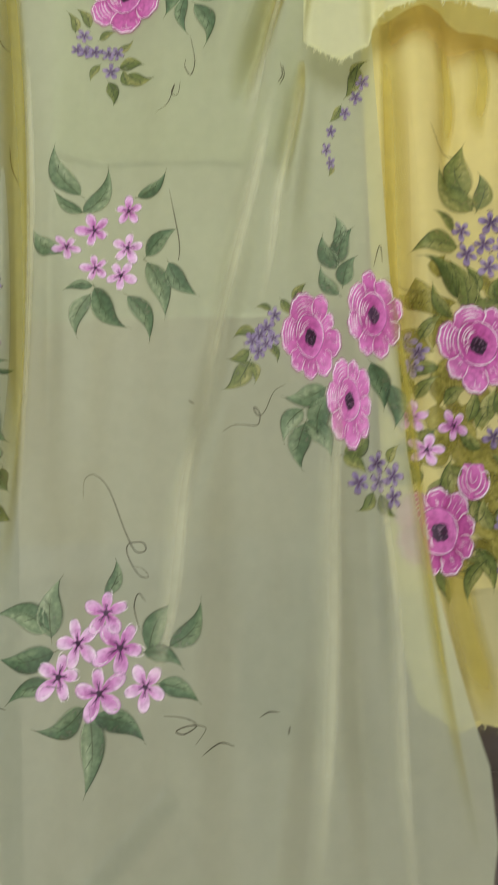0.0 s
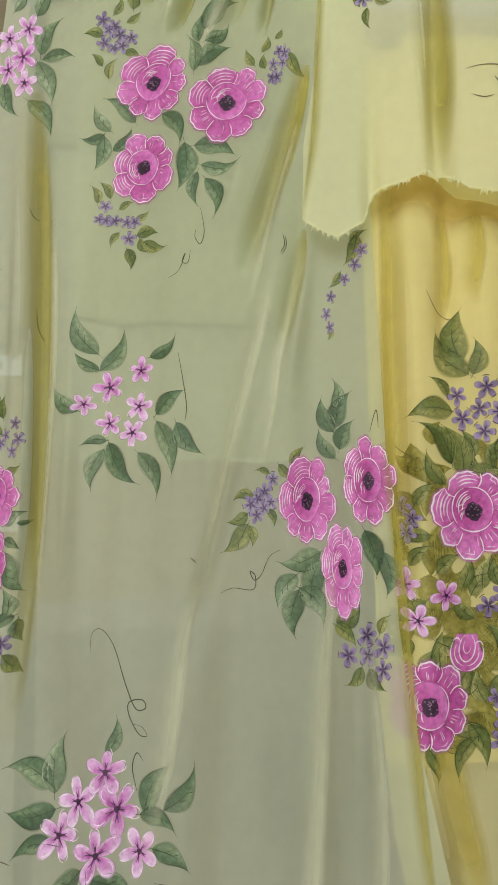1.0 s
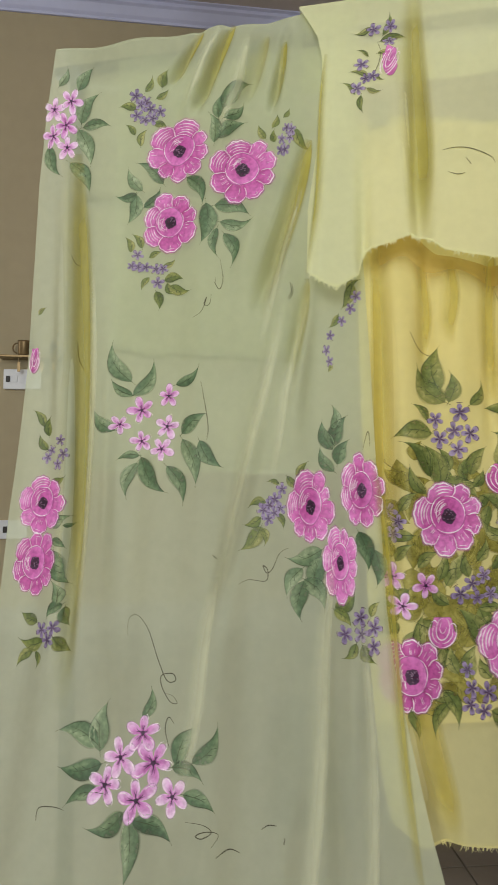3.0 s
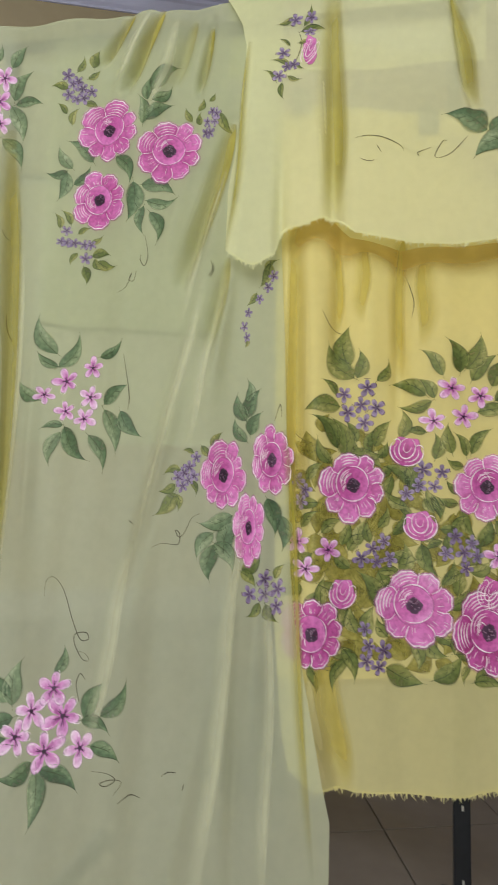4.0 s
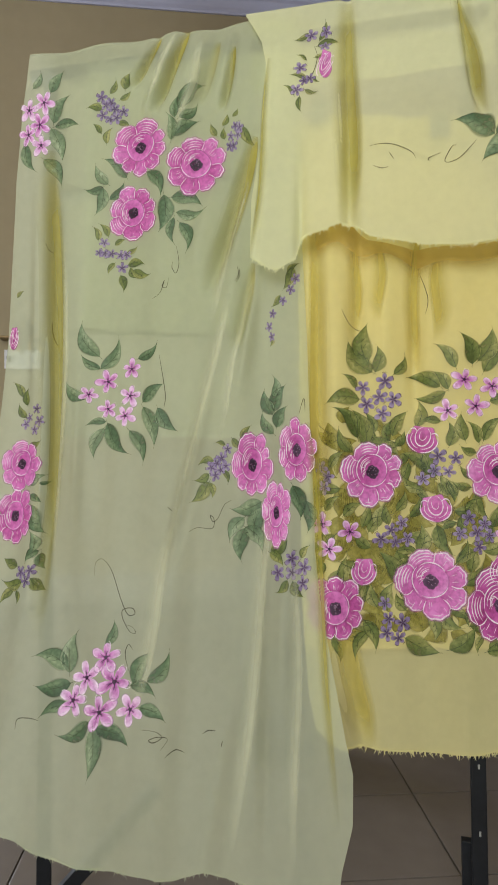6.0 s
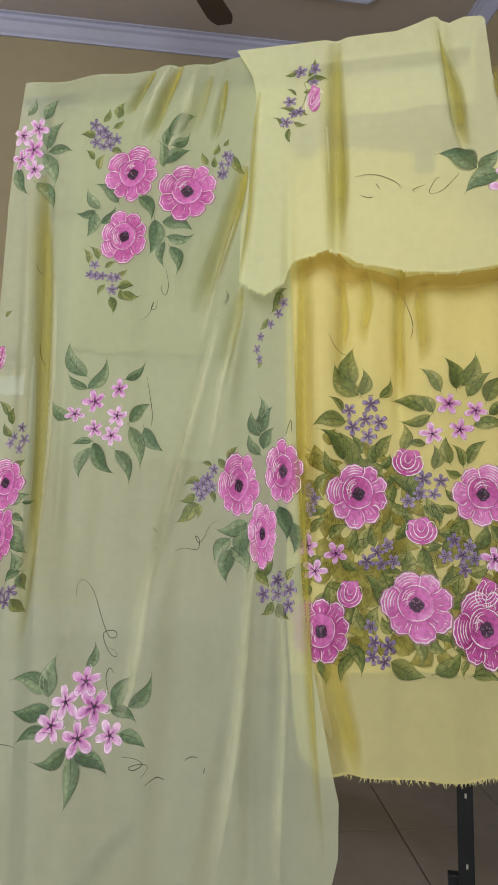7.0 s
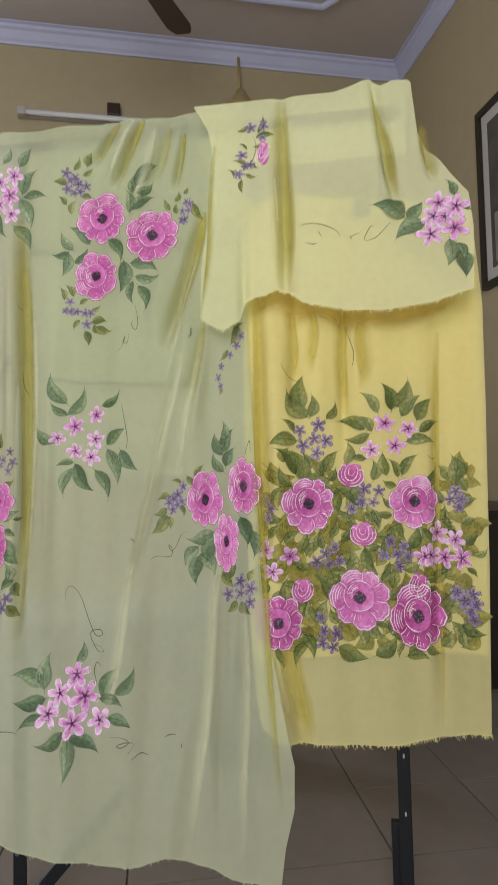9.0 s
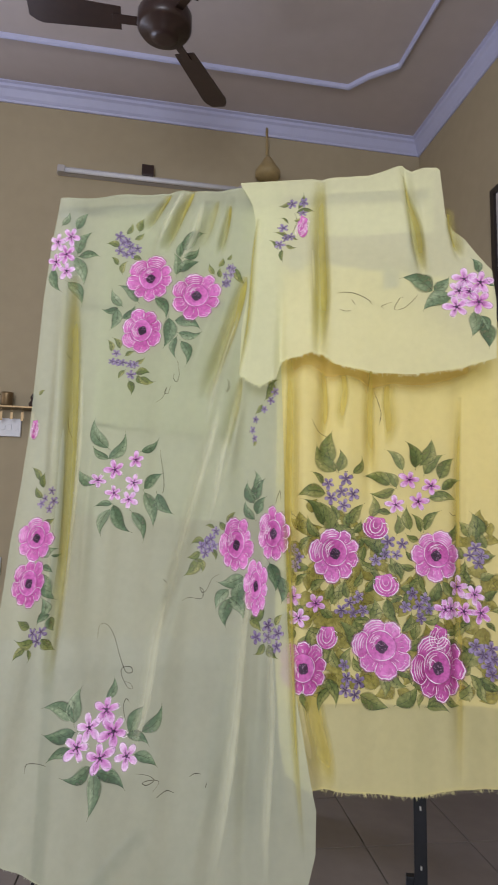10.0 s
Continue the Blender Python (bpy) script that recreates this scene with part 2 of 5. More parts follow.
def y_b(x, z):
    d = max(0.0, ROD_Z + 0.02 - z)
    flare = 0.125 * (d / 1.3) ** 1.6 + 0.05 * max(0.0, min(1.0, (0.56 - x) / 0.2)) * d / 1.1
    wave = 0.008 * math.sin(29 * x + 0.6) * min(1, d / 0.4) + 0.004 * math.sin(61 * x + 2)
    return rod_y(x) + 0.006 - flare + wave + pleats(x, z, FOLDS_B)


def y_c(x, z):
    d = max(0.0, ROD_Z + 0.02 - z)
    wave = 0.006 * math.sin(21 * x + 1.5) * min(1, d / 0.2)
    return rod_y(x) - 0.052 - 0.050 * (d / 0.5) + wave + pleats(x, z, FOLDS_C)

# ---- building helpers ----
BASE = {}


def thing(name, base, label, category, group="", kind="", room=False):
    """A thing's root: an Empty at its base. Its parts are given in the same coordinates as base."""
    ob = new(name)
    ob.empty_display_size = 0.1
    b = Vector(base)
    ob.matrix_basis = (ROOM @ Matrix.Translation(b)) if room else Matrix.Translation(b)
    BASE[ob.name] = b
    return tagged(ob, label, category, group, kind)


def part(name, bm, material, parent, label="", smooth=False):
    b = BASE[parent.name]
    me = bpy.data.meshes.new(name)
    bmesh.ops.translate(bm, vec=-b, verts=bm.verts)
    bm.normal_update()
    bm.to_mesh(me)
    bm.free()
    for m in material if isinstance(material, (list, tuple)) else [material]:
        me.materials.append(m)
    for f in me.polygons:
        f.use_smooth = smooth
    ob = new(name, me)
    ob.parent = parent
    BASE[ob.name] = b
    return tagged(ob, label)


def structure(name, bm, material, label, category):
    me = bpy.data.meshes.new(name)
    bm.normal_update()
    bm.to_mesh(me)
    bm.free()
    me.materials.append(material)
    ob = new(name, me)
    ob.matrix_basis = ROOM
    BASE[ob.name] = Vector((0, 0, 0))
    return tagged(ob, label, category, kind="structure")


def add_box(bm, x0, x1, y0, y1, z0, z1, bevel=0.0, turn=None):
    r = bmesh.ops.create_cube(bm)
    vs = r["verts"]
    for v in vs:
        v.co = (x0 if v.co.x < 0 else x1, y0 if v.co.y < 0 else y1, z0 if v.co.z < 0 else z1)
    if bevel:
        es = {e for v in vs for e in v.link_edges}
        g = bmesh.ops.bevel(bm, geom=list(es), offset=bevel, segments=2, affect="EDGES", profile=0.7)
        vs = list({v for f in g["faces"] for v in f.verts} | {v for v in vs if v.is_valid})
    if turn:
        bmesh.ops.transform(bm, matrix=turn, verts=vs)
    return bm


def box_mesh(*a, **k):
    return add_box(bmesh.new(), *a, **k)


def add_tube(bm, a, b, r, n=16, r2=None):
    a, b = Vector(a), Vector(b)
    m = Matrix.Translation((a + b) / 2) @ (b - a).to_track_quat("Z", "Y").to_matrix().to_4x4()
    bmesh.ops.create_cone(bm, cap_ends=True, segments=n, radius1=r, radius2=r if r2 is None else r2, depth=(b - a).length, matrix=m)
    return bm


def square_bar(a, b, w, bevel=0.002):
    """A square steel tube from a to b."""
    a, b = Vector(a), Vector(b)
    length = (b - a).length
    m = Matrix.Translation((a + b) / 2) @ (b - a).to_track_quat("Z", "Y").to_matrix().to_4x4()
    return add_box(bmesh.new(), -w / 2, w / 2, -w / 2, w / 2, -length / 2, length / 2, bevel=bevel, turn=m)


def lathe(profile, centre, n=28):
    """A turned body from (radius, z) pairs, about the upright through centre."""
    bm = bmesh.new()
    rings = []
    for r, z in profile:
        rings.append([bm.verts.new((centre[0] + r * math.cos(2 * math.pi * k / n), centre[1] + r * math.sin(2 * math.pi * k / n), centre[2] + z)) for k in range(n)])
    for a, b in zip(rings, rings[1:]):
        for k in range(n):
            bm.faces.new((a[k], a[(k + 1) % n], b[(k + 1) % n], b[k]))
    bm.faces.new(list(reversed(rings[0])))
    bm.faces.new(rings[-1])
    bmesh.ops.recalc_face_normals(bm, faces=bm.faces)
    return bm


# ---- the room ----
def wall_with_hole(along, a0, a1, b0, b1, hole):
    """A wall from a0 to a1 along u or v, b0 to b1 thick, with an opening (from, to, sill, head)."""
    bm = bmesh.new()
    h0, h1, s, t = hole
    for p0, p1, z0, z1 in ((a0, h0, 0, HIGH), (h1, a1, 0, HIGH), (h0, h1, 0, s), (h0, h1, t, HIGH)):
        if along == "u":
            add_box(bm, p0, p1, b0, b1, z0, z1)
        else:
            add_box(bm, b0, b1, p0, p1, z0, z1)
    return bm


structure("wall_north", wall_with_hole("u", U0, U1, V1, V1 + 0.16, NORTH_WIN), WALL, "cream painted plaster wall behind the rack", "wall")
structure("wall_south", wall_with_hole("u", U0, U1, V0 - 0.16, V0, SOUTH_WIN), WALL, "cream painted plaster wall with a wide window", "wall")
structure("wall_east", box_mesh(U1, U1 + 0.16, V0 - 0.16, V1 + 0.16, 0, HIGH), WALL, "cream painted plaster wall with a framed print", "wall")
structure("wall_west", box_mesh(U0 - 0.16, U0, V0 - 0.16, V1 + 0.16, 0, HIGH), WALL, "plain cream painted plaster wall", "wall")
structure("ceiling", box_mesh(U0 - 0.16, U1 + 0.16, V0 - 0.16, V1 + 0.16, HIGH, HIGH + 0.12), CEIL, "dull off-white painted ceiling", "ceiling")
floor = structure("floor", box_mesh(U0 - 0.4, U1 + 0.4, V0 - 0.4, V1 + 0.4, -0.1, -0.004), GROUT, "beige square floor tiles with dark joints", "floor")
floor.matrix_basis = FLOOR_TURN


def window_unit(name, hole, v, label):
    h0, h1, s, t = hole
    root = thing(name, ((h0 + h1) / 2, v, s), label, "window", kind="structure", room=True)
    bm = bmesh.new()
    w = 0.05
    for a in (h0 + w / 2, (h0 + h1) / 2, h1 - w / 2):
        add_box(bm, a - w / 2, a + w / 2, v - 0.03, v + 0.03, s, t)
    for a, c in ((h0 + w, (h0 + h1) / 2 - w / 2), ((h0 + h1) / 2 + w / 2, h1 - w)):
        add_box(bm, a, c, v - 0.03, v + 0.03, s, s + w)
        add_box(bm, a, c, v - 0.03, v + 0.03, t - w, t)
    part("window_frame", bm, TRIM, root)
    for a, c in ((h0 + w, (h0 + h1) / 2 - w / 2), ((h0 + h1) / 2 + w / 2, h1 - w)):
        pane = part("pane", box_mesh(a, c, v - 0.003, v + 0.003, s + w, t - w), GLASS, root)
        pane.visible_shadow = False


window_unit("window_1", SOUTH_WIN, V0 - 0.08, "wide white framed window letting daylight in")
window_unit("window_2", NORTH_WIN, V1 + 0.08, "white framed window in the far corner")


def cornice_mesh():
    """A coved moulding run round the top of the four walls."""
    prof = [(0.0, -0.105), (0.010, -0.105), (0.014, -0.092), (0.026, -0.078), (0.048, -0.040), (0.062, -0.030), (0.066, -0.014), (0.082, -0.009), (0.082, -0.001), (0.0, -0.001)]
    bm = bmesh.new()
    rings = []
    for cu, cv, su, sv in ((U0, V0, 1, 1), (U1, V0, -1, 1), (U1, V1, -1, -1), (U0, V1, 1, -1)):
        rings.append([bm.verts.new((cu + su * (o + 0.001), cv + sv * (o + 0.001), HIGH + z)) for o, z in prof])
    for k in range(4):
        a, b = rings[k], rings[(k + 1) % 4]
        for i in range(len(prof)):
            j = (i + 1) % len(prof)
            bm.faces.new((a[i], a[j], b[j], b[i]))
    bmesh.ops.recalc_face_normals(bm, faces=bm.faces)
    return bm


structure("trim_cornice", cornice_mesh(), TRIM, "white coved plaster cornice round the ceiling", "cornice")


def ceiling_moulding():
    """A thin raised plaster line, inset from the walls, with stepped corners."""
    i, c = 0.45, 0.24
    u0, u1, v0, v1 = U0 + i, U1 - i, V0 + i, V1 - i
    pts = [(u0 + c, v0), (u1 - c, v0), (u1 - c * 0.6, v0 + c * 0.5), (u1, v0 + c), (u1, v1 - c), (u1 - c * 0.6, v1 - c * 0.5), (u1 - c, v1),
           (u0 + c, v1), (u0 + c * 0.6, v1 - c * 0.5), (u0, v1 - c), (u0, v0 + c), (u0 + c * 0.6, v0 + c * 0.5)]
    bm = bmesh.new()
    cu, cv = (u0 + u1) / 2, (v0 + v1) / 2
    rings = []
    for u, v in pts:
        d = Vector((cu - u, cv - v)).normalized()
        rings.append([bm.verts.new((u + d.x * o, v + d.y * o, HIGH - z)) for o, z in ((0, 0.001), (0.006, 0.02), (0.02, 0.026), (0.034, 0.02), (0.04, 0.001))])
    for k in range(len(pts)):
        a, b = rings[k], rings[(k + 1) % len(pts)]
        for j in range(4):
            bm.faces.new((a[j], a[j + 1], b[j + 1], b[j]))
    bmesh.ops.recalc_face_normals(bm, faces=bm.faces)
    return bm


structure("trim_ceiling_line", ceiling_moulding(), TRIM, "thin white plaster line on the ceiling", "moulding")
bm = bmesh.new()
for u0, u1 in ((U0, NORTH_WIN[0]), (NORTH_WIN[0], U1)):
    add_box(bm, u0 + 0.001, u1 - 0.014, V1 - 0.012, V1 - 0.0005, 0.0, 0.165)
structure("baseboard", bm, SKIRT, "grey tiled skirting along the wall", "skirting")
structure("baseboard_east", box_mesh(U1 - 0.012, U1 - 0.0005, V0 + 0.02, V1 - 0.001, 0.0, 0.165), SKIRT, "grey tiled skirting along the wall", "skirting")


# ---- the garment rack ----
RACK_Y = 0.862
LEG_L, LEG_R, TUBE_W = 0, 1, 0.025
# each upright leans back: foot x, foot y, x at the rod
LEGS = {LEG_L: (-0.172, 0.800, -0.232), LEG_R: (0.588, 0.800, 0.615)}


def build_rack():
    root = thing("garment_rack", (0.2, RACK_Y, 0), "black powder-coated square steel garment rack standing on tiles", "rack")
    for x in (LEG_L, LEG_R):
        foot_x, foot_y, top_x = LEGS[x]
        back = 0.008 if x == LEG_L else 0.075
        leg = part("upright", square_bar((foot_x, foot_y, 0.02), (top_x, rod_y(top_x) + back, ROD_Z - 0.02), TUBE_W), STEEL, root)
        if x == LEG_R:
            for z in (0.315, 0.21):
                k = (z - 0.02) / (ROD_Z - 0.04)
                sx, sy = foot_x + (top_x - foot_x) * k, foot_y + (rod_y(top_x) + back - foot_y) * k - TUBE_W / 2
                part("scratch", box_mesh(sx - 0.003, sx, sy - 0.002, sy + 0.001, z, z + 0.007), SCUFF, leg, "bare metal scratch")
    part("hanging_rod", add_tube(bmesh.new(), (-0.27, rod_y(-0.27), ROD_Z - 0.012), (0.64, rod_y(0.64), ROD_Z - 0.012), 0.011), STEEL, root, smooth=True)
    part("lower_rod", add_tube(bmesh.new(), (-0.22, rod_y(-0.22) + 0.035, 1.405), (0.73, rod_y(0.73) + 0.035, 1.405), 0.009), STEEL, root, smooth=True)
    # left foot: a floor bar that runs to the right, and a slanting brace
    part("floor_bar", square_bar((LEGS[LEG_L][0], LEGS[LEG_L][1], 0.014), (0.22, 0.62, 0.014), TUBE_W), STEEL, root)
    part("floor_bar", square_bar((LEGS[LEG_R][0], LEGS[LEG_R][1] + 0.01, 0.014), (0.61, 0.50, 0.014), TUBE_W), STEEL, root)
    part("floor_bar", square_bar((0.10, 0.60, 0.014), (0.62, 0.515, 0.014), 0.02), STEEL, root)
    part("bracket", square_bar((LEGS[LEG_R][2], rod_y(0.615) + 0.085, ROD_Z - 0.02), (LEGS[LEG_R][2], rod_y(0.615) - 0.005, ROD_Z - 0.02), 0.016), STEEL, root)
    part("bracket", square_bar((LEGS[LEG_R][2] - 0.005, rod_y(0.615) + 0.06, 1.405), (LEGS[LEG_R][2] - 0.005, rod_y(0.615) + 0.03, 1.405), 0.014), STEEL, root)
    part("brace", square_bar((LEGS[LEG_L][0] + 0.005, LEGS[LEG_L][1], 0.022), (LEGS[LEG_L][0] + 0.20, LEGS[LEG_L][1] + 0.03, 0.235), TUBE_W), STEEL, root)
    part("brace", square_bar((LEGS[LEG_R][0] - 0.013, LEGS[LEG_R][1] + 0.025, 0.02), (LEGS[LEG_R][0] - 0.011, LEGS[LEG_R][1] + 0.045, 0.18), 0.02), STEEL, root)


build_rack()


# ---- the cloths ----
X_LEFT_A = [(0.20, -0.285), (0.56, -0.290), (0.68, -0.292), (0.81, -0.294), (0.91, -0.289), (1.07, -0.281), (1.22, -0.280), (1.40, -0.277), (1.54, -0.267), (1.66, -0.252)]
X_RIGHT_A = [(0.20, 0.352), (0.26, 0.362), (0.31, 0.378), (0.37, 0.380), (0.41, 0.370), (0.52, 0.348), (0.61, 0.331), (0.68, 0.324), (0.80, 0.320), (0.89, 0.315), (1.05, 0.310), (1.22, 0.302), (1.66, 0.30)]
HEM_A = [(-0.29, 0.30), (-0.18, 0.261), (-0.115, 0.246), (-0.04, 0.235), (0.01, 0.226), (0.095, 0.226), (0.136, 0.238), (0.20, 0.246), (0.25, 0.238), (0.30, 0.221), (0.36, 0.206)]
X_LEFT_B = [(0.36, 0.345), (0.40, 0.330), (0.46, 0.312), (0.6, 0.30), (1.43, 0.29)]
X_RIGHT_B = [(0.38, 0.742), (0.69, 0.762), (1.02, 0.779), (1.21, 0.786), (1.43, 0.775)]
HEM_B = [(0.30, 0.45), (0.323, 0.405), (0.36, 0.382), (0.42, 0.372), (0.51, 0.363), (0.58, 0.365), (0.65, 0.376), (0.76, 0.384)]
X_LEFT_C = [(1.16, 0.212), (1.19, 0.2108), (1.30, 0.213), (1.39, 0.226), (1.50, 0.238), (1.57, 0.238), (1.61, 0.230), (1.64, 0.215), (1.67, 0.198)]
X_RIGHT_C = [(1.20, 0.748), (1.26, 0.752), (1.35, 0.757), (1.42, 0.752), (1.465, 0.720), (1.52, 0.688), (1.56, 0.664), (1.66, 0.656)]
HEM_C = [(0.16, 1.20), (0.211, 1.195), (0.24, 1.175), (0.258, 1.168), (0.292, 1.188), (0.302, 1.228), (0.347, 1.238), (0.372, 1.247), (0.393, 1.242), (0.42, 1.215), (0.46, 1.205), (0.51, 1.194), (0.58, 1.192), (0.67, 1.201), (0.75, 1.222)]
HUMP_C = [(0.16, 0.0), (0.50, 0.0), (0.53, 0.008), (0.575, 0.024), (0.595, 0.004), (0.62, 0.012), (0.65, 0.010), (0.66, 0.0)]
SURFACE = {"A": y_a, "B": y_b, "C": y_c}


def sheet(rows, cols, place):
    """A grid of points place(row, col) joined into quads."""
    bm = bmesh.new()
    grid = [[bm.verts.new(place(i, j)) for j in range(cols)] for i in range(rows)]
    for i in range(rows - 1):
        a, b = grid[i], grid[i + 1]
        for j in range(cols - 1):
            bm.faces.new((a[j], a[j + 1], b[j + 1], b[j]))
    return bm


def hanging_sheet(fn, left, right, hem, top, rows, cols, over=0, back_to=None, back_rows=0, hump=None):
    """A sheet hung over the rod: front fall, the turn over the rod, and the back fall down to back_to."""
    spots = []

    def front(i, j):
        s = j / (cols - 1)
        t = i / (rows - 1)
        z = top
        for _ in range(3):
            x = interp(z, left) * (1 - s) + interp(z, right) * s
            z = top + (interp(x, hem) - top) * t
        lift = interp(x, hump) * max(0.0, 1 - t * 3) if hump else 0.0
        return (x, fn(x, z), z + lift)

    total = rows + over + back_rows

    def place(i, j):
        if i >= over + back_rows:
            return front(i - over - back_rows, j)
        x, y, z = front(0, j)
        back = rod_y(x) + 0.016
        if i >= back_rows:
            a = math.pi * (i - back_rows + 1) / (over + 1)
            mid, half = (back + y) / 2, (back - y) / 2
            return (x, mid + half * math.cos(a), z + 0.42 * half * math.sin(a))
        k = i / max(1, back_rows)
        zz = back_to + (z - back_to) * k
        return (x, back + 0.004 * math.sin(30 * x + 4 * zz), zz)

    return sheet(total, cols, place)


def fringe(fn, hem, x0, x1, count, longest, seed):
    """Loose threads along a raw edge."""
    rnd = random.Random(seed)
    bm = bmesh.new()
    for _ in range(count):
        x = rnd.uniform(x0, x1)
        z = interp(x, hem) + 0.003
        ln = longest * rnd.random() ** 3 + 0.0015
        dx, w = rnd.uniform(-0.6, 0.6) * ln, rnd.uniform(0.0004, 0.0008)
        y = fn(x, z) - 0.001
        y2 = y + rnd.uniform(-0.3, 0.3) * ln
        a, b = bm.verts.new((x - w, y, z)), bm.verts.new((x + w, y, z))
        c, d = bm.verts.new((x + dx * 0.4 + w, y, z - ln * 0.6)), bm.verts.new((x + dx * 0.4 - w, y, z - ln * 0.6))
        e = bm.verts.new((x + dx, y2, z - ln))
        bm.faces.new((a, b, c, d))
        bm.faces.new((d, c, e))
    return bm


CLOTH = {
    "A": thing("painted_dupatta", (0.03, rod_y(0.03), ROD_Z), "sheer pale lime dupatta painted with pink roses, draped over the rack", "dupatta"),
    "B": thing("painted_kurta_cloth", (0.54, rod_y(0.54), 1.40), "golden yellow dress cloth with a painted rose border on the rack", "cloth"),
    "C": thing("folded_cloth", (0.46, rod_y(0.46), ROD_Z), "pale yellow cloth folded over the rod with a raw edge", "cloth"),
}
part("sheet", hanging_sheet(y_a, X_LEFT_A, X_RIGHT_A, HEM_A, ROD_Z, 400, 230, 6, 0.884, 60), LIME, CLOTH["A"], smooth=True)
part("inner_fall", sheet(70, 50, lambda i, j: (-0.135 + 0.34 * j / 49, y_a(-0.135 + 0.34 * j / 49, 1.64 - (0.555 + 0.03 * j / 49) * i / 69) + 0.016, 1.64 - (0.555 + 0.03 * j / 49) * i / 69)), THIN_LIME, CLOTH["A"], "inner layer of the same cloth", smooth=True)
# the selvedges of the layers behind, seen through the front
def selvedge(x0, x1, z0, z1, back, high):
    return sheet(3, 60, lambda i, j: (x0 + (x1 - x0) * j / 59, back(x0 + (x1 - x0) * j / 59), z0 + (z1 - z0) * j / 59 + high * i / 2 + 0.002 * math.sin(j * 0.37)))


part("selvedge", selvedge(-0.24, 0.22, 0.885, 0.876, lambda x: rod_y(x) + 0.013, 0.007), STAND_PLAIN, CLOTH["A"], "doubled hem of the layer behind")
part("selvedge", selvedge(-0.135, 0.205, 1.086, 1.056, lambda x: y_a(x, 1.07) + 0.013, 0.007), HEM_SHADE, CLOTH["A"], "dark hem line of the inner layer")
part("frayed_threads", fringe(y_a, HEM_A, -0.28, 0.355, 600, 0.008, 1), LIME, CLOTH["A"])


def b_top(x):
    return 1.481 + -0.144 * max(0.0, x - 0.413)


def b_sheet(off, low):
    cols, rows = 150, 240

    def place(i, j):
        s, t = j / (cols - 1), i / (rows - 1)
        z = 1.43
        for _ in range(3):
            x = interp(z, X_LEFT_B) * (1 - s) + interp(z, X_RIGHT_B) * s
            end = interp(x, HEM_B) if low is None else low
            top = b_top(x)
            z = top + (end - top) * t
        return (x, y_b(x, z) + off, z)

    return sheet(rows, cols, place)


part("sheet", b_sheet(0.0, None), GOLD, CLOTH["B"], smooth=True)
part("lining", b_sheet(0.014, 0.52), RICH, CLOTH["B"], "second layer of the same cloth", smooth=True)
part("frayed_threads", fringe(y_b, HEM_B, 0.36, 0.745, 520, 0.012, 2), GOLD, CLOTH["B"])
part("sheet", hanging_sheet(y_c, X_LEFT_C, X_RIGHT_C, HEM_C, ROD_Z + 0.006, 130, 160, 6, 1.560, 8, HUMP_C), PALE, CLOTH["C"], smooth=True)
for clip_x, clip_z in ((0.333, 1.484), (0.552, 1.435)):
    clip = thing("hanger_clip", (clip_x, rod_y(clip_x), clip_z - 0.019), "grey plastic clip gripping the top edge of the yellow cloth", "clip", "clips on the yellow cloth")
    cy = y_b(clip_x, clip_z)
    part("jaw", box_mesh(clip_x - 0.017, clip_x + 0.017, cy - 0.010, cy - 0.004, clip_z - 0.019, clip_z + 0.019, bevel=0.002), CLIP_GREY, clip)
    part("jaw", box_mesh(clip_x - 0.017, clip_x + 0.017, cy + 0.018, cy + 0.024, clip_z - 0.019, clip_z + 0.019, bevel=0.002), CLIP_GREY, clip)
    part("pivot", add_tube(bmesh.new(), (clip_x - 0.014, cy + 0.006, clip_z + 0.030), (clip_x + 0.014, cy + 0.006, clip_z + 0.030), 0.005), CLIP_GREY, clip)
part("frayed_threads", fringe(y_c, HEM_C, 0.215, 0.745, 700, 0.011, 3), PALE, CLOTH["C"])


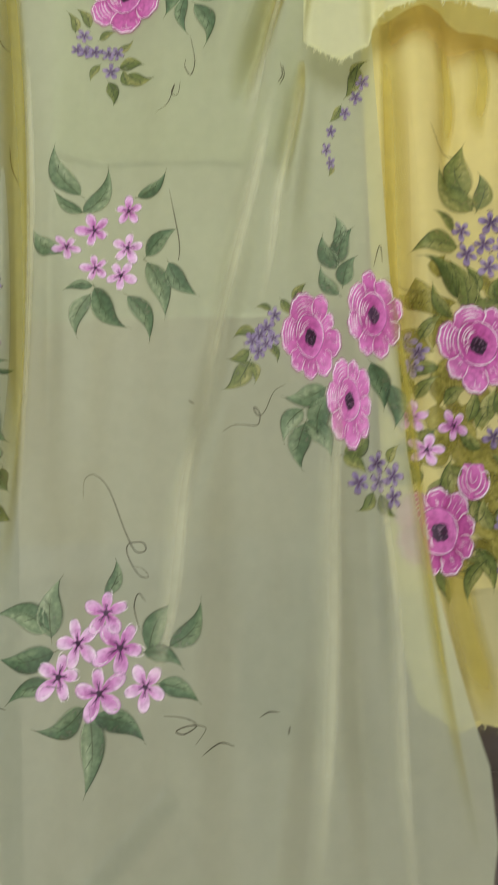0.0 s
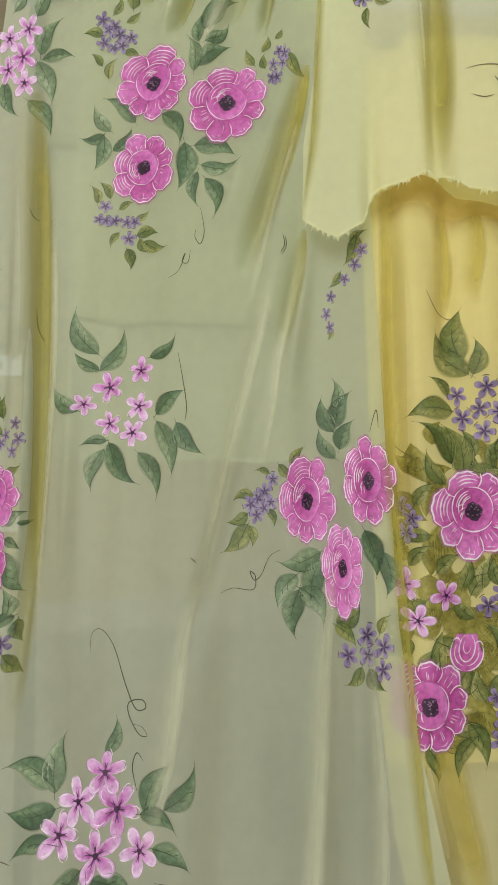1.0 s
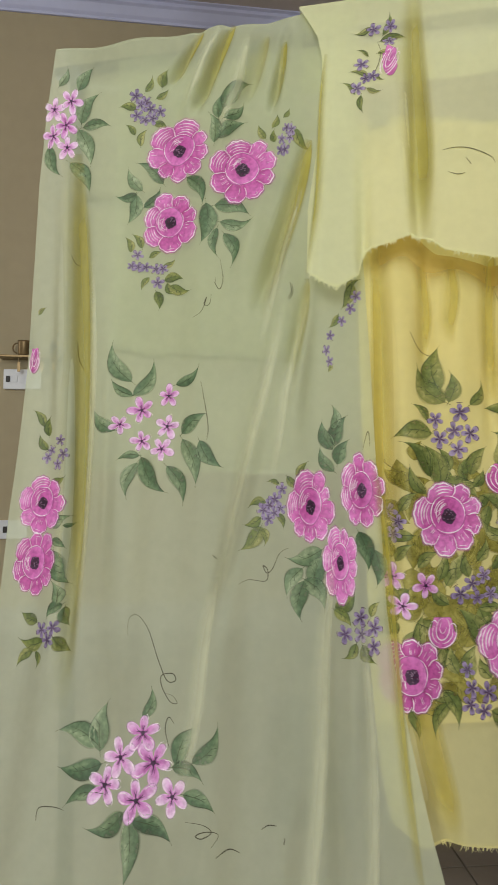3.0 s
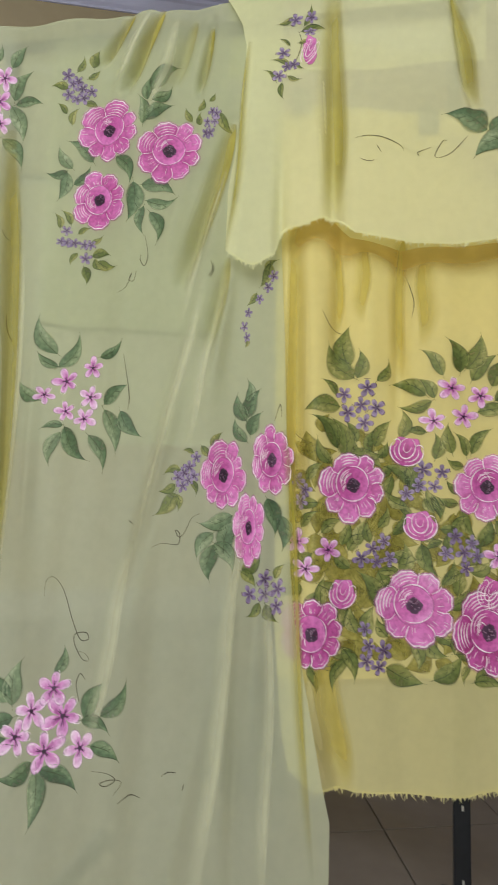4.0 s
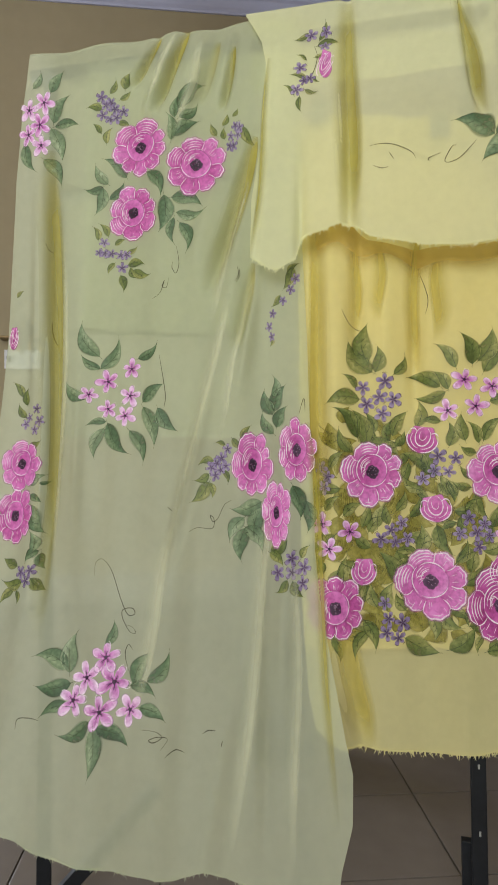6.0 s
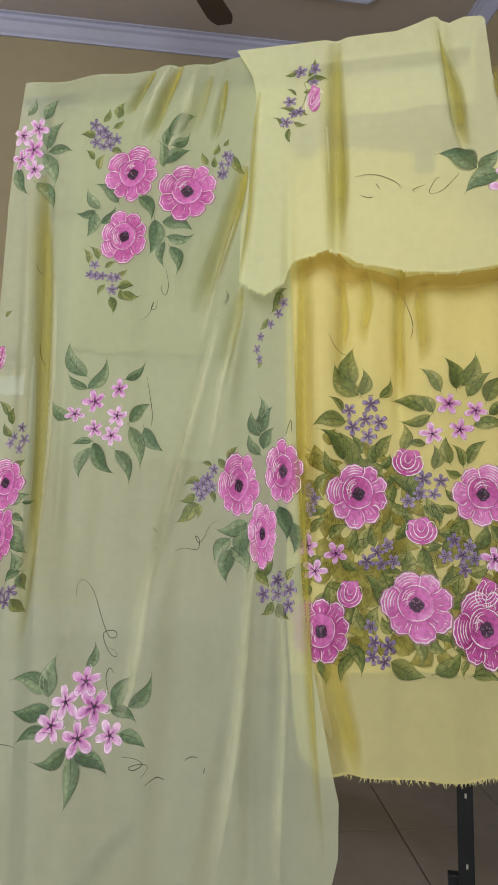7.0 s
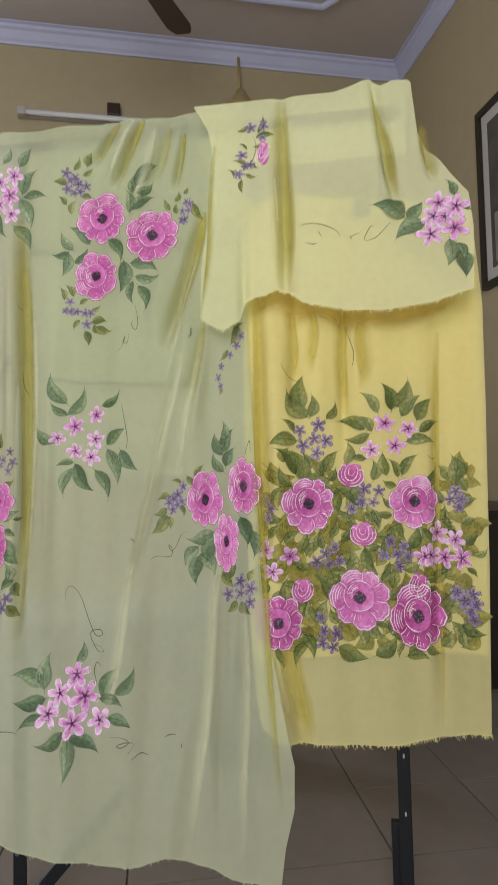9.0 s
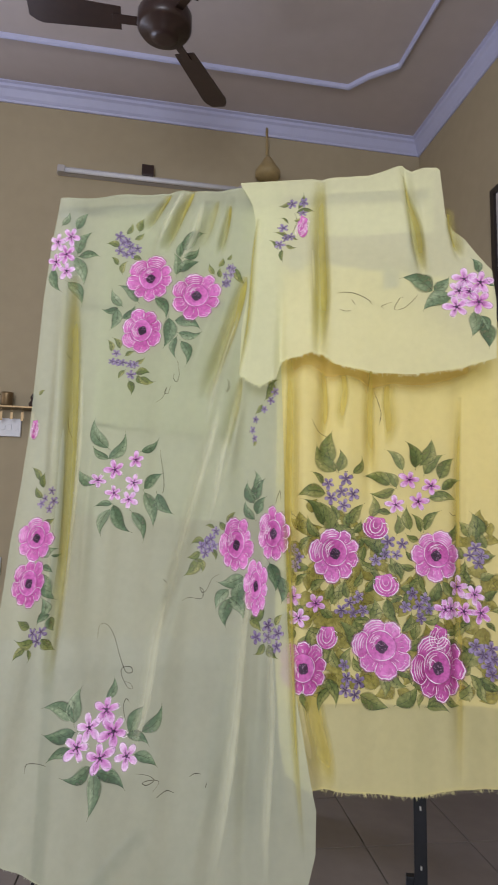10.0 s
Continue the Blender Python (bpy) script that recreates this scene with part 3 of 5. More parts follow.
# ---- painting on the cloths ----
class Brush:
    """Flat paint that lies on a sheet: points in (x, z) with a layer and a tint."""

    def __init__(self, cloth, lift=0.0010):
        self.cloth, self.lift, self.v, self.f, self.t, self.m, self.c = cloth, lift, [], [], [], [], []

    def point(self, x, z, tint, layer=0, cover=1.0):
        self.v.append((x, SURFACE[self.cloth](x, z) - self.lift - 0.0003 * layer, z))
        self.t.append(tint)
        self.c.append(cover)
        return len(self.v) - 1

    def face(self, ids, slot=0):
        self.f.append(ids)
        self.m.append(slot)

    def ribbon(self, pts, width, tint, layer=1, slot=0, taper=True):
        """A brush line through points, thin at both ends."""
        n = len(pts)
        rows = []
        for k, (x, z) in enumerate(pts):
            x0, z0 = pts[max(0, k - 1)]
            x1, z1 = pts[min(n - 1, k + 1)]
            d = math.hypot(x1 - x0, z1 - z0) or 1e-6
            w = width / 2 * (0.25 + 0.75 * math.sin(math.pi * (k + 0.3) / (n - 0.4)) if taper else 1)
            nx, nz = -(z1 - z0) / d * w, (x1 - x0) / d * w
            rows.append((self.point(x + nx, z + nz, tint, layer), self.point(x - nx, z - nz, tint, layer)))
        for a, b in zip(rows, rows[1:]):
            self.face((a[0], a[1], b[1], b[0]), slot)

    def disc(self, cx, cz, rx, rz, edge, tint, rings, n, layer=0, slot=0, turn=0.0):
        """A filled shape whose edge radius is edge(angle); tint(radius, angle) colours it."""
        mid = self.point(cx, cz, tint(0, 0), layer)
        last = None
        # the last ring is a feathered rim
        steps = [(q / rings - (0.06 if q == rings else 0), 1.0) for q in range(1, rings + 1)] + [(1.05, 0.0)]
        for share, cover in steps:
            row = []
            for k in range(n):
                a = 2 * math.pi * k / n
                r = edge(a) * share
                row.append(self.point(cx + rx * r * math.cos(a + turn), cz + rz * r * math.sin(a + turn), tint(share, a), layer, cover))
            for k in range(n):
                j = (k + 1) % n
                self.face((mid, row[k], row[j]) if last is None else (last[k], row[k], row[j], last[j]), slot)
            last = row

    def finish(self, name, materials, parent, label=""):
        b = BASE[parent.name]
        me = bpy.data.meshes.new(name)
        me.from_pydata([(x - b.x, y - b.y, z - b.z) for x, y, z in self.v], [], self.f)
        for m in materials:
            me.materials.append(m)
        at = me.attributes.new("tint", "FLOAT", "POINT")
        at.data.foreach_set("value", self.t)
        cv = me.attributes.new("cover", "FLOAT", "POINT")
        cv.data.foreach_set("value", self.c)
        me.polygons.foreach_set("material_index", self.m)
        me.polygons.foreach_set("use_smooth", [True] * len(self.f))
        ob = new(name, me)
        ob.parent = parent
        BASE[ob.name] = b
        return tagged(ob, label)


RND = random.Random(7)


def pleat_tone(cloth, x0, z0, x1, z1, width, sharp=1, material=None, label="deeper yellow of layered folds with pleat shade painted in"):
    """A pleat's shade or highlight painted on a long strip with one crisp and one soft edge, narrow at its ends."""
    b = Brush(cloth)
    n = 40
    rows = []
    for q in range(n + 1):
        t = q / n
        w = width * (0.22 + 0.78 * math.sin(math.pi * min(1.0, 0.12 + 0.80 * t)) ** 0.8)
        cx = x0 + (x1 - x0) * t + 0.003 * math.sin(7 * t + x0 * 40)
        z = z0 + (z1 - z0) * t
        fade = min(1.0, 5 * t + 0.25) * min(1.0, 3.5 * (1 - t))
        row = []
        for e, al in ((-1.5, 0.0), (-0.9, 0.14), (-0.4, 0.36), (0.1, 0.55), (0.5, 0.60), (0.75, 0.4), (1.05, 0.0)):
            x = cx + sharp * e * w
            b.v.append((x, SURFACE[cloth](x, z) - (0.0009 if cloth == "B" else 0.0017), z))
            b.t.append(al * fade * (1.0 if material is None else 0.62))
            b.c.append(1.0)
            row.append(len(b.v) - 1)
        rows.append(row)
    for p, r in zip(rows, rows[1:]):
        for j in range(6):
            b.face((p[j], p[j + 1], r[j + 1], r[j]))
    b.finish("pleat", [material or (GOLD_SHADE if cloth == "B" else FOLD_SHADE)], CLOTH[cloth], label)


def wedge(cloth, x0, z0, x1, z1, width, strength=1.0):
    """A gathered fold's painted shade: a crisp dark line that opens into a soft widening shadow side, with the doubled
    cloth's deeper yellow.
    """
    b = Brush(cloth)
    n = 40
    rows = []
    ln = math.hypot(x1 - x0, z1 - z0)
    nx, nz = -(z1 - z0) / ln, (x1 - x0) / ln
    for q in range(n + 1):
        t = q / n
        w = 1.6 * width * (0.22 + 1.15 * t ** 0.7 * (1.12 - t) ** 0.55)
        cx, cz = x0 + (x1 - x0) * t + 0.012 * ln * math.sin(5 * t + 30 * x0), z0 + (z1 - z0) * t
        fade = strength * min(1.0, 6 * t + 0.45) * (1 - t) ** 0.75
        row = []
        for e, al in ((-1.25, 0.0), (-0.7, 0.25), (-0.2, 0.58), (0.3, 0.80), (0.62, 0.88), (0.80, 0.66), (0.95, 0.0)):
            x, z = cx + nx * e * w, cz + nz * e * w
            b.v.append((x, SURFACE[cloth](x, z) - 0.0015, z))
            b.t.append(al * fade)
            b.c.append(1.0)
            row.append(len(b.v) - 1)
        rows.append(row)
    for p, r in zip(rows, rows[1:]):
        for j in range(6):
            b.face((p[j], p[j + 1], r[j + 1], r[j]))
    b.finish("pleat", [FOLD_SHADE], CLOTH[cloth], "painted shade of a gathered fold, over its deeper yellow")


pleat_tone("A", -0.208, 1.46, -0.152, 0.52, 0.028)
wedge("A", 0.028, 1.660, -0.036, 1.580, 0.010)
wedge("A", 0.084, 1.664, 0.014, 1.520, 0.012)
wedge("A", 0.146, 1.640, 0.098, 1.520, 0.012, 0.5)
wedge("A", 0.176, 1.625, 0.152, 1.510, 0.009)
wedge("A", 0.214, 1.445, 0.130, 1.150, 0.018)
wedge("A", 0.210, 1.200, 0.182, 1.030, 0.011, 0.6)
pleat_tone("C", 0.386, 1.664, 0.388, 1.236, 0.023)
pleat_tone("C", 0.574, 1.668, 0.622, 1.42, 0.013)
pleat_tone("C", 0.668, 1.58, 0.692, 1.46, 0.011, -1)
pleat_tone("C", 0.246, 1.575, 0.213, 1.18, 0.006, -1)
pleat_tone("B", 0.322, 1.27, 0.334, 0.58, 0.018, -1)
pleat_tone("B", 0.362, 0.58, 0.402, 0.365, 0.030)
pleat_tone("B", 0.505, 1.26, 0.498, 0.98, 0.014)
pleat_tone("B", 0.400, 1.25, 0.395, 1.05, 0.012)
pleat_tone("B", 0.697, 1.16, 0.656, 0.37, 0.010)
pleat_tone("B", 0.545, 1.20, 0.540, 1.04, 0.016, -1)
pleat_tone("B", 0.440, 1.23, 0.437, 1.08, 0.014)
pleat_tone("A", 0.312, 0.90, 0.356, 0.30, 0.008)


def edge_shadow(x0, x1):
    """Shadow painted under the raw edge of the sheet in front, deepest where its pleats meet."""
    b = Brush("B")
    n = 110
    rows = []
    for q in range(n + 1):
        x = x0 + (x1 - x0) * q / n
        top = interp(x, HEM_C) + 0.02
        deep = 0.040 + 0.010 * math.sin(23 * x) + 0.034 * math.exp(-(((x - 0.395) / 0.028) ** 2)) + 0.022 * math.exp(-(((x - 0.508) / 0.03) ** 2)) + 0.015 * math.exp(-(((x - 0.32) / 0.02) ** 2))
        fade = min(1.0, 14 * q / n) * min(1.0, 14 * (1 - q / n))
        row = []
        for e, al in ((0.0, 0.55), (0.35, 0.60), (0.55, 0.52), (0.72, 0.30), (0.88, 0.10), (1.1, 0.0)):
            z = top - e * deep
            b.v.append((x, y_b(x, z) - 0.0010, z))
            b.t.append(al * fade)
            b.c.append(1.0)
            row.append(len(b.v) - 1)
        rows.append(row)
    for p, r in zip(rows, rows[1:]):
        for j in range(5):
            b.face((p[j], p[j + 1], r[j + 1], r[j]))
    b.finish("edge_shadow", [RAW_EDGE_SHADE], CLOTH["B"], "painted amber shadow of the raw edge above")


edge_shadow(0.302, 0.745)


# pale highlights painted along the standing folds of the lime cloth
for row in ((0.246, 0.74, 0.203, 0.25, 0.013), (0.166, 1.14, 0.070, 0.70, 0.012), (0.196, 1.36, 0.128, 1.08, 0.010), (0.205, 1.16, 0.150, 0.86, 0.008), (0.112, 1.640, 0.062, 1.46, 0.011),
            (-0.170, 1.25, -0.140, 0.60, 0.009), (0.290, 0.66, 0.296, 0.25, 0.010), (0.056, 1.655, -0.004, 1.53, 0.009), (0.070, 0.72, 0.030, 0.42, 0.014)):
    pleat_tone("A", *row, 1, FOLD_HIGHLIGHT, "standing doubled fold of the cloth")



def roses(cloth, rows):
    for x, z, rx, rz, phase in rows:
        rnd = random.Random(int(phase * 100))
        opened = -0.7 + rnd.uniform(-0.9, 0.9)
        # single petals on the open side, two broad overlapping ones behind
        front = [rnd.uniform(0.75, 1.15) for _ in range(rnd.choice((5, 6)))]
        span = rnd.uniform(4.0, 4.5)
        wide = [w * span / sum(front) for w in front] + [(2 * math.pi - span) * k for k in (0.52, 0.48)]
        n, fronts = len(wide), len(front)
        start = opened - span / 2
        cuts = [0.0]
        for w in wide:
            cuts.append(cuts[-1] + w)
        reach = [rnd.uniform(0.92, 1.07) for _ in range(n)]
        size = (rx + rz) / 2

        def petal_at(a):
            a = (a - start) % (2 * math.pi)
            for k in range(n):
                if a <= cuts[k + 1]:
                    return k, (a - cuts[k]) / (cuts[k + 1] - cuts[k])
            return n - 1, 1.0

        def edge(a):
            k, u = petal_at(a)
            return reach[k] * (0.78 + 0.22 * math.sqrt(max(0.0, math.sin(math.pi * u)))) + 0.014 * math.sin(23 * a + phase)

        def spot(r, a):
            return (x + rx * r * math.cos(a), z + rz * r * math.sin(a))

        ox, oz = spot(0.06, opened + math.pi)

        def cup(r, a):
            """A place about the rose's heart, which sits a little behind its middle."""
            return (ox + rx * r * math.cos(a), oz + rz * r * math.sin(a))

        tone = [rnd.uniform(-0.10, 0.12) for _ in range(n)]

        def shade(r, a):
            k, u = petal_at(a)
            rim = 0.16 * max(0.0, math.sin(math.pi * u)) * r
            return 0.29 + tone[k] + 0.34 * max(0.0, r - 0.45) + rim - (0.14 if u < 0.08 or u > 0.92 else 0.0)

        b = Brush(cloth, 0.0014)
        b.disc(x, z, rx, rz, edge, shade, 8, 100)
        rose = b.finish("rose", [PETAL], CLOTH[cloth], "pink painted rose with white brush lines")
        c = Brush(cloth, 0.0014)
        c.disc(ox, oz, rx * 0.50, rz * 0.50, lambda a: 1 + 0.04 * math.sin(3 * a + phase), lambda r, a: 0.20 + 0.50 * r * (0.62 + 0.38 * math.cos(a - opened)), 6, 56, 1)
        c.finish("cup", [PETAL], rose, "deeper pink inner petals")
        s = Brush(cloth, 0.0014)

        def line(f, m, w, tint):
            s.ribbon([f(q / m) for q in range(m + 1)], size * w * (0.52 if cloth == "A" else 0.68), tint, 2)

        for k in range(n):
            a0, a1 = start + cuts[k], start + cuts[k + 1]
            lean = rnd.uniform(-0.10, 0.10)
            line(lambda u: spot(edge(a0 + (a1 - a0) * (0.02 + 0.96 * u)) * 0.965, a0 + (a1 - a0) * (0.02 + 0.96 * u)), 18, rnd.uniform(0.045, 0.070), rnd.uniform(0.6, 0.95))
            line(lambda u: spot(0.53 + 0.33 * u, a0 + lean * math.sin(math.pi * u)), 6, rnd.uniform(0.035, 0.055), 0.7)
            if k < fronts:
                for v in (0.2, 0.36, 0.52, 0.68, 0.84):
                    if rnd.random() < 0.75:
                        a = a0 + (a1 - a0) * (v + rnd.uniform(-0.05, 0.05))
                        r0, ln = (0.55, rnd.uniform(0.10, 0.22)) if rnd.random() < 0.55 else (0.92, -rnd.uniform(0.08, 0.20))
                        line(lambda u: spot(r0 + ln * u, a + 0.05 * u * (0.5 - v)), 5, rnd.uniform(0.018, 0.032), rnd.uniform(0.2, 0.8))
                # the rim doubled on one shoulder
                v0 = rnd.uniform(0.1, 0.5)
                line(lambda u: spot(edge(a0 + (a1 - a0) * (v0 + 0.35 * u)) * 0.87, a0 + (a1 - a0) * (v0 + 0.35 * u)), 8, 0.028, 0.5)
            else:
                for ring in (0.60, 0.68, 0.76, 0.85):
                    v0, v1 = rnd.uniform(0.02, 0.18), rnd.uniform(0.62, 0.98)
                    line(lambda u: spot(ring + 0.05 * math.sin(math.pi * (v0 + (v1 - v0) * u)), a0 + (a1 - a0) * (v0 + (v1 - v0) * u)), 14, rnd.uniform(0.030, 0.055), rnd.uniform(0.4, 0.9))
        a = opened + rnd.uniform(0, 2)
        for _ in range(3):
            turn = rnd.uniform(1.5, 2.0)
            line(lambda u: cup(0.485 + 0.025 * math.sin(3 * u + a), a + turn * u), 16, rnd.uniform(0.035, 0.055), rnd.uniform(0.5, 0.9))
            a += turn + rnd.uniform(0.05, 0.25)
        for ring in (0.42, 0.36, 0.31, 0.27):
            a = opened + math.pi + rnd.uniform(-1.1, -0.3)
            turn = rnd.uniform(0.8, 1.7)
            line(lambda u: cup(ring - 0.05 * u, a + turn * u), 10, rnd.uniform(0.025, 0.05), rnd.uniform(0.3, 0.9))
        for _ in range(4):
            a = opened + math.pi + rnd.uniform(-0.9, 0.9)
            r0 = rnd.uniform(0.12, 0.24)
            line(lambda u: cup(r0 + 0.16 * u, a + 0.5 * u), 6, 0.026, 0.7)
        tagged(s.finish("brush_line", [WHITE], rose, "white brush lines"), kind="stuff")
        h = Brush(cloth, 0.0014)
        hx, hz = cup(0.05, opened)
        h.disc(hx, hz, rx * 0.20, rz * 0.20, lambda a: 1 + 0.07 * math.sin(4 * a + phase) + 0.05 * math.sin(9 * a), lambda r, a: 0.05 + 0.40 * r * r, 4, 28, 3)
        for _ in range(14):
            a, r = rnd.uniform(0, 6.28), rnd.uniform(0.04, 0.18)
            px, pz = hx + rx * r * math.cos(a), hz + rz * r * math.sin(a)
            h.ribbon([(px, pz), (px + rx * 0.025, pz + rz * 0.015), (px + rx * 0.04, pz - rz * 0.01)], size * 0.03, 0.95, 4)
        h.finish("centre", [HEART], rose, "dark plum centre")


def buds(cloth, rows):
    for x, z, rx, rz, turn in rows:
        b = Brush(cloth, 0.0014)

        def spot(u, v):
            return (x + rx * (u * math.cos(turn)) + rz * (v * math.sin(-turn)) * -1, z + rz * v * math.cos(turn) - rx * u * math.sin(turn))

        def edge(a):
            return 1.0 if math.sin(a) < 0.1 else 1.0 - 0.20 * abs(math.sin(2.5 * a + 0.4))

        b.disc(x, z, rx, rz, edge, lambda r, a: 0.22 + 0.34 * r * (0.6 + 0.4 * math.sin(a)), 6, 48, turn=-turn)
        bud = b.finish("rosebud", [PETAL], CLOTH[cloth], "pink painted rosebud")
        s = Brush(cloth, 0.0014)
        size = (rx + rz) / 2
        # the inner oval, then the side petals that clasp it
        s.ribbon([spot(0.46 * math.cos(q / 20 * 5.6 + 1.9), 0.14 + 0.66 * math.sin(q / 20 * 5.6 + 1.9)) for q in range(21)], size * 0.075, 0.8)
        s.ribbon([spot(0.22 * math.cos(q / 10 * 4 + 2.4), 0.24 + 0.36 * math.sin(q / 10 * 4 + 2.4)) for q in range(11)], size * 0.05, 0.6)
        for side in (-1, 1):
            for share in (1.0, 0.74):
                s.ribbon([spot(side * share * 0.95 * math.cos(-1.45 + 1.9 * q / 14), -0.05 + share * 0.90 * math.sin(-1.45 + 1.9 * q / 14)) for q in range(15)], size * (0.085 if share == 1.0 else 0.055), 0.75)
            s.ribbon([spot(side * (0.42 + 0.46 * q / 8), 0.40 + 0.16 * math.sin(math.pi * q / 8)) for q in range(9)], size * 0.07, 0.8)
        tagged(s.finish("brush_line", [WHITE], bud, "white brush lines"), kind="stuff")


def star(rnd, slim):
    """The outline of five uneven petals."""
    longs = [rnd.uniform(0.82, 1.10) for _ in range(5)]

    def edge(a):
        k = int(((a + math.pi / 5) % (2 * math.pi)) / (2 * math.pi / 5)) % 5
        return 0.20 + (longs[k] - 0.20) * abs(math.cos(2.5 * a)) ** slim

    return edge


def florets(cloth, rows):
    for x, z, rx, rz, turn in rows:
        b = Brush(cloth, 0.0013)
        rx, rz = rx * 0.90, rz * 0.90
        edge = star(RND, 0.72)
        b.disc(x, z, rx, rz, edge, lambda r, a: -0.02 + 0.74 * r + 0.12 * math.sin(5 * a + turn * 9), 6, 70, turn=turn)
        flower = b.finish("floret", [BLUSH], CLOTH[cloth], "five-petalled blush pink flower")
        b = Brush(cloth, 0.0013)
        for k in range(5):
            a = turn + 2 * math.pi * k / 5
            far = RND.uniform(0.30, 0.48)
            for e in (-0.16, 0.12):
                b.ribbon([(x + rx * r * far * math.cos(a + e * r), z + rz * r * far * math.sin(a + e * r)) for r in (0.1, 0.4, 0.7, 1.0)], (rx + rz) * 0.018, 0.3, 1, 0)
            for side in (-1, 1):
                if RND.random() < 0.8:
                    b.ribbon([(x + rx * r * math.cos(a + side * e), z + rz * r * math.sin(a + side * e)) for r, e in ((0.55, 0.33), (0.72, 0.30), (0.86, 0.20), (0.94, 0.08))], (rx + rz) * 0.018, 0.9, 1, 1)
        b.disc(x, z, rx * 0.12, rz * 0.12, lambda a: 1 + 0.2 * math.sin(3 * a), lambda r, a: 0.25, 2, 10, 2, 0)
        tagged(b.finish("flower_line", [HEART, WHITE], flower, "dark centre strokes"), kind="stuff")


def violets(cloth, rows):
    for x, z, rx, rz in rows:
        turn = RND.uniform(0, 1.2)
        b = Brush(cloth, 0.0013)
        grow = RND.uniform(0.82, 1.04)
        rx, rz = rx * grow, rz * grow
        b.disc(x, z, rx, rz, star(RND, 0.66), lambda r, a: 0.0 + 0.66 * r, 3, 40, turn=turn)
        flower = b.finish("small_violet", [MAUVE], CLOTH[cloth], "tiny mauve flower")
        b = Brush(cloth, 0.0012)
        for k in range(5):
            a = turn + 2 * math.pi * k / 5
            b.ribbon([(x + rx * r * math.cos(a), z + rz * r * math.sin(a)) for r in (0.05, 0.3, 0.5)], (rx + rz) * 0.05, 0.3, 1, 1)
            if RND.random() < 0.6:
                b.ribbon([(x + rx * 0.95 * math.cos(a + e), z + rz * 0.95 * math.sin(a + e)) for e in (-0.35, -0.15, 0.1, 0.3)], (rx + rz) * 0.035, 0.5, 1, 1)
        tagged(b.finish("flower_line", [HEART, HEART], flower, "dark outline strokes"), kind="stuff")


LEAF_SPAN = ((-1.16, 0.0), (-0.86, 0.92), (-0.5, 1.0), (-0.12, 1.0), (0.12, 1.0), (0.5, 1.0), (0.86, 0.92), (1.16, 0.0))


def leaf_rows(cloth, width, kind, rows, lift=0.0010):
    """Painted leaves from base to tip: one half loaded darker than the other, an S-bend to a drawn-out tip."""
    for x0, z0, x1, z1 in rows:
        ln = math.hypot(x1 - x0, z1 - z0)
        ax, az = (x1 - x0) / ln, (z1 - z0) / ln
        w = width * RND.uniform(0.80, 1.12)
        bend = RND.choice((-1, 1)) * RND.uniform(0.04, 0.13)
        hook = -math.copysign(RND.uniform(0.25, 1.0), bend)
        light = RND.uniform(-0.12, 0.12)
        dark_side = RND.choice((-1, 1))
        thin = RND.uniform(0.72, 1.0) if kind != "b" else RND.uniform(0.55, 0.85)
        b = Brush(cloth, lift)

        def spot(t, e):
            off = (bend * math.sin(math.pi * t) + hook * max(0.0, t - 0.6) ** 2) * ln + e * ln
            return (x0 + ax * t * ln - az * off, z0 + az * t * ln + ax * off)

        def profile(t):
            return 0.52 * w * math.sin(math.pi * min(1.0, max(0.0, t)) ** 0.82) ** 0.95 * (1.12 - 0.42 * t)

        def tint(t, e):
            half = 0.17 * e * dark_side
            sheen = 0.26 * math.exp(-(((e * dark_side - 0.45) / 0.3) ** 2)) * math.sin(math.pi * t)
            return (0.48 if kind == "o" else 0.43) + light + half + sheen - 0.14 * (1 - t) ** 2

        rows_ = []
        n = 14
        for q in range(n + 1):
            t = q / n
            h = profile(t) + 0.004
            rows_.append([b.point(*spot(t, e * h), tint(t, e), 0, c * (thin + (1 - thin) * t)) for e, c in LEAF_SPAN])
        for p, q in zip(rows_, rows_[1:]):
            for j in range(len(LEAF_SPAN) - 1):
                b.face((p[j], p[j + 1], q[j + 1], q[j]))
        if kind != "b":
            lw = min(0.0010, ln * 0.03)
            b.ribbon([spot(-0.12 + 0.80 * q / 8, 0) for q in range(9)], lw, 0.4, 1, 1)
            # a loose outline on one side that runs out into the tip
            b.ribbon([spot(0.30 + 0.78 * q / 9, -dark_side * profile(min(1.0, 0.30 + 0.78 * q / 9)) * 0.96) for q in range(10)], lw * 0.9, 0.3, 1, 1)
            if RND.random() < 0.5:
                b.ribbon([spot(0.05 + 0.5 * q / 7, dark_side * profile(0.05 + 0.5 * q / 7) * 0.95) for q in range(8)], lw * 0.8, 0.9, 1, 2)
            for q in (0.34, 0.55):
                b.ribbon([spot(q + 0.15 * k / 3, dark_side * 0.26 * w * k / 3) for k in range(4)], lw * 0.7, 0.1, 1, 1)
        base = {"g": GREEN, "o": OLIVE, "b": BARK}[kind]
        b.finish("leaf", [base, VEIN, base], CLOTH[cloth], "green painted leaf" if kind == "g" else "olive painted leaf")


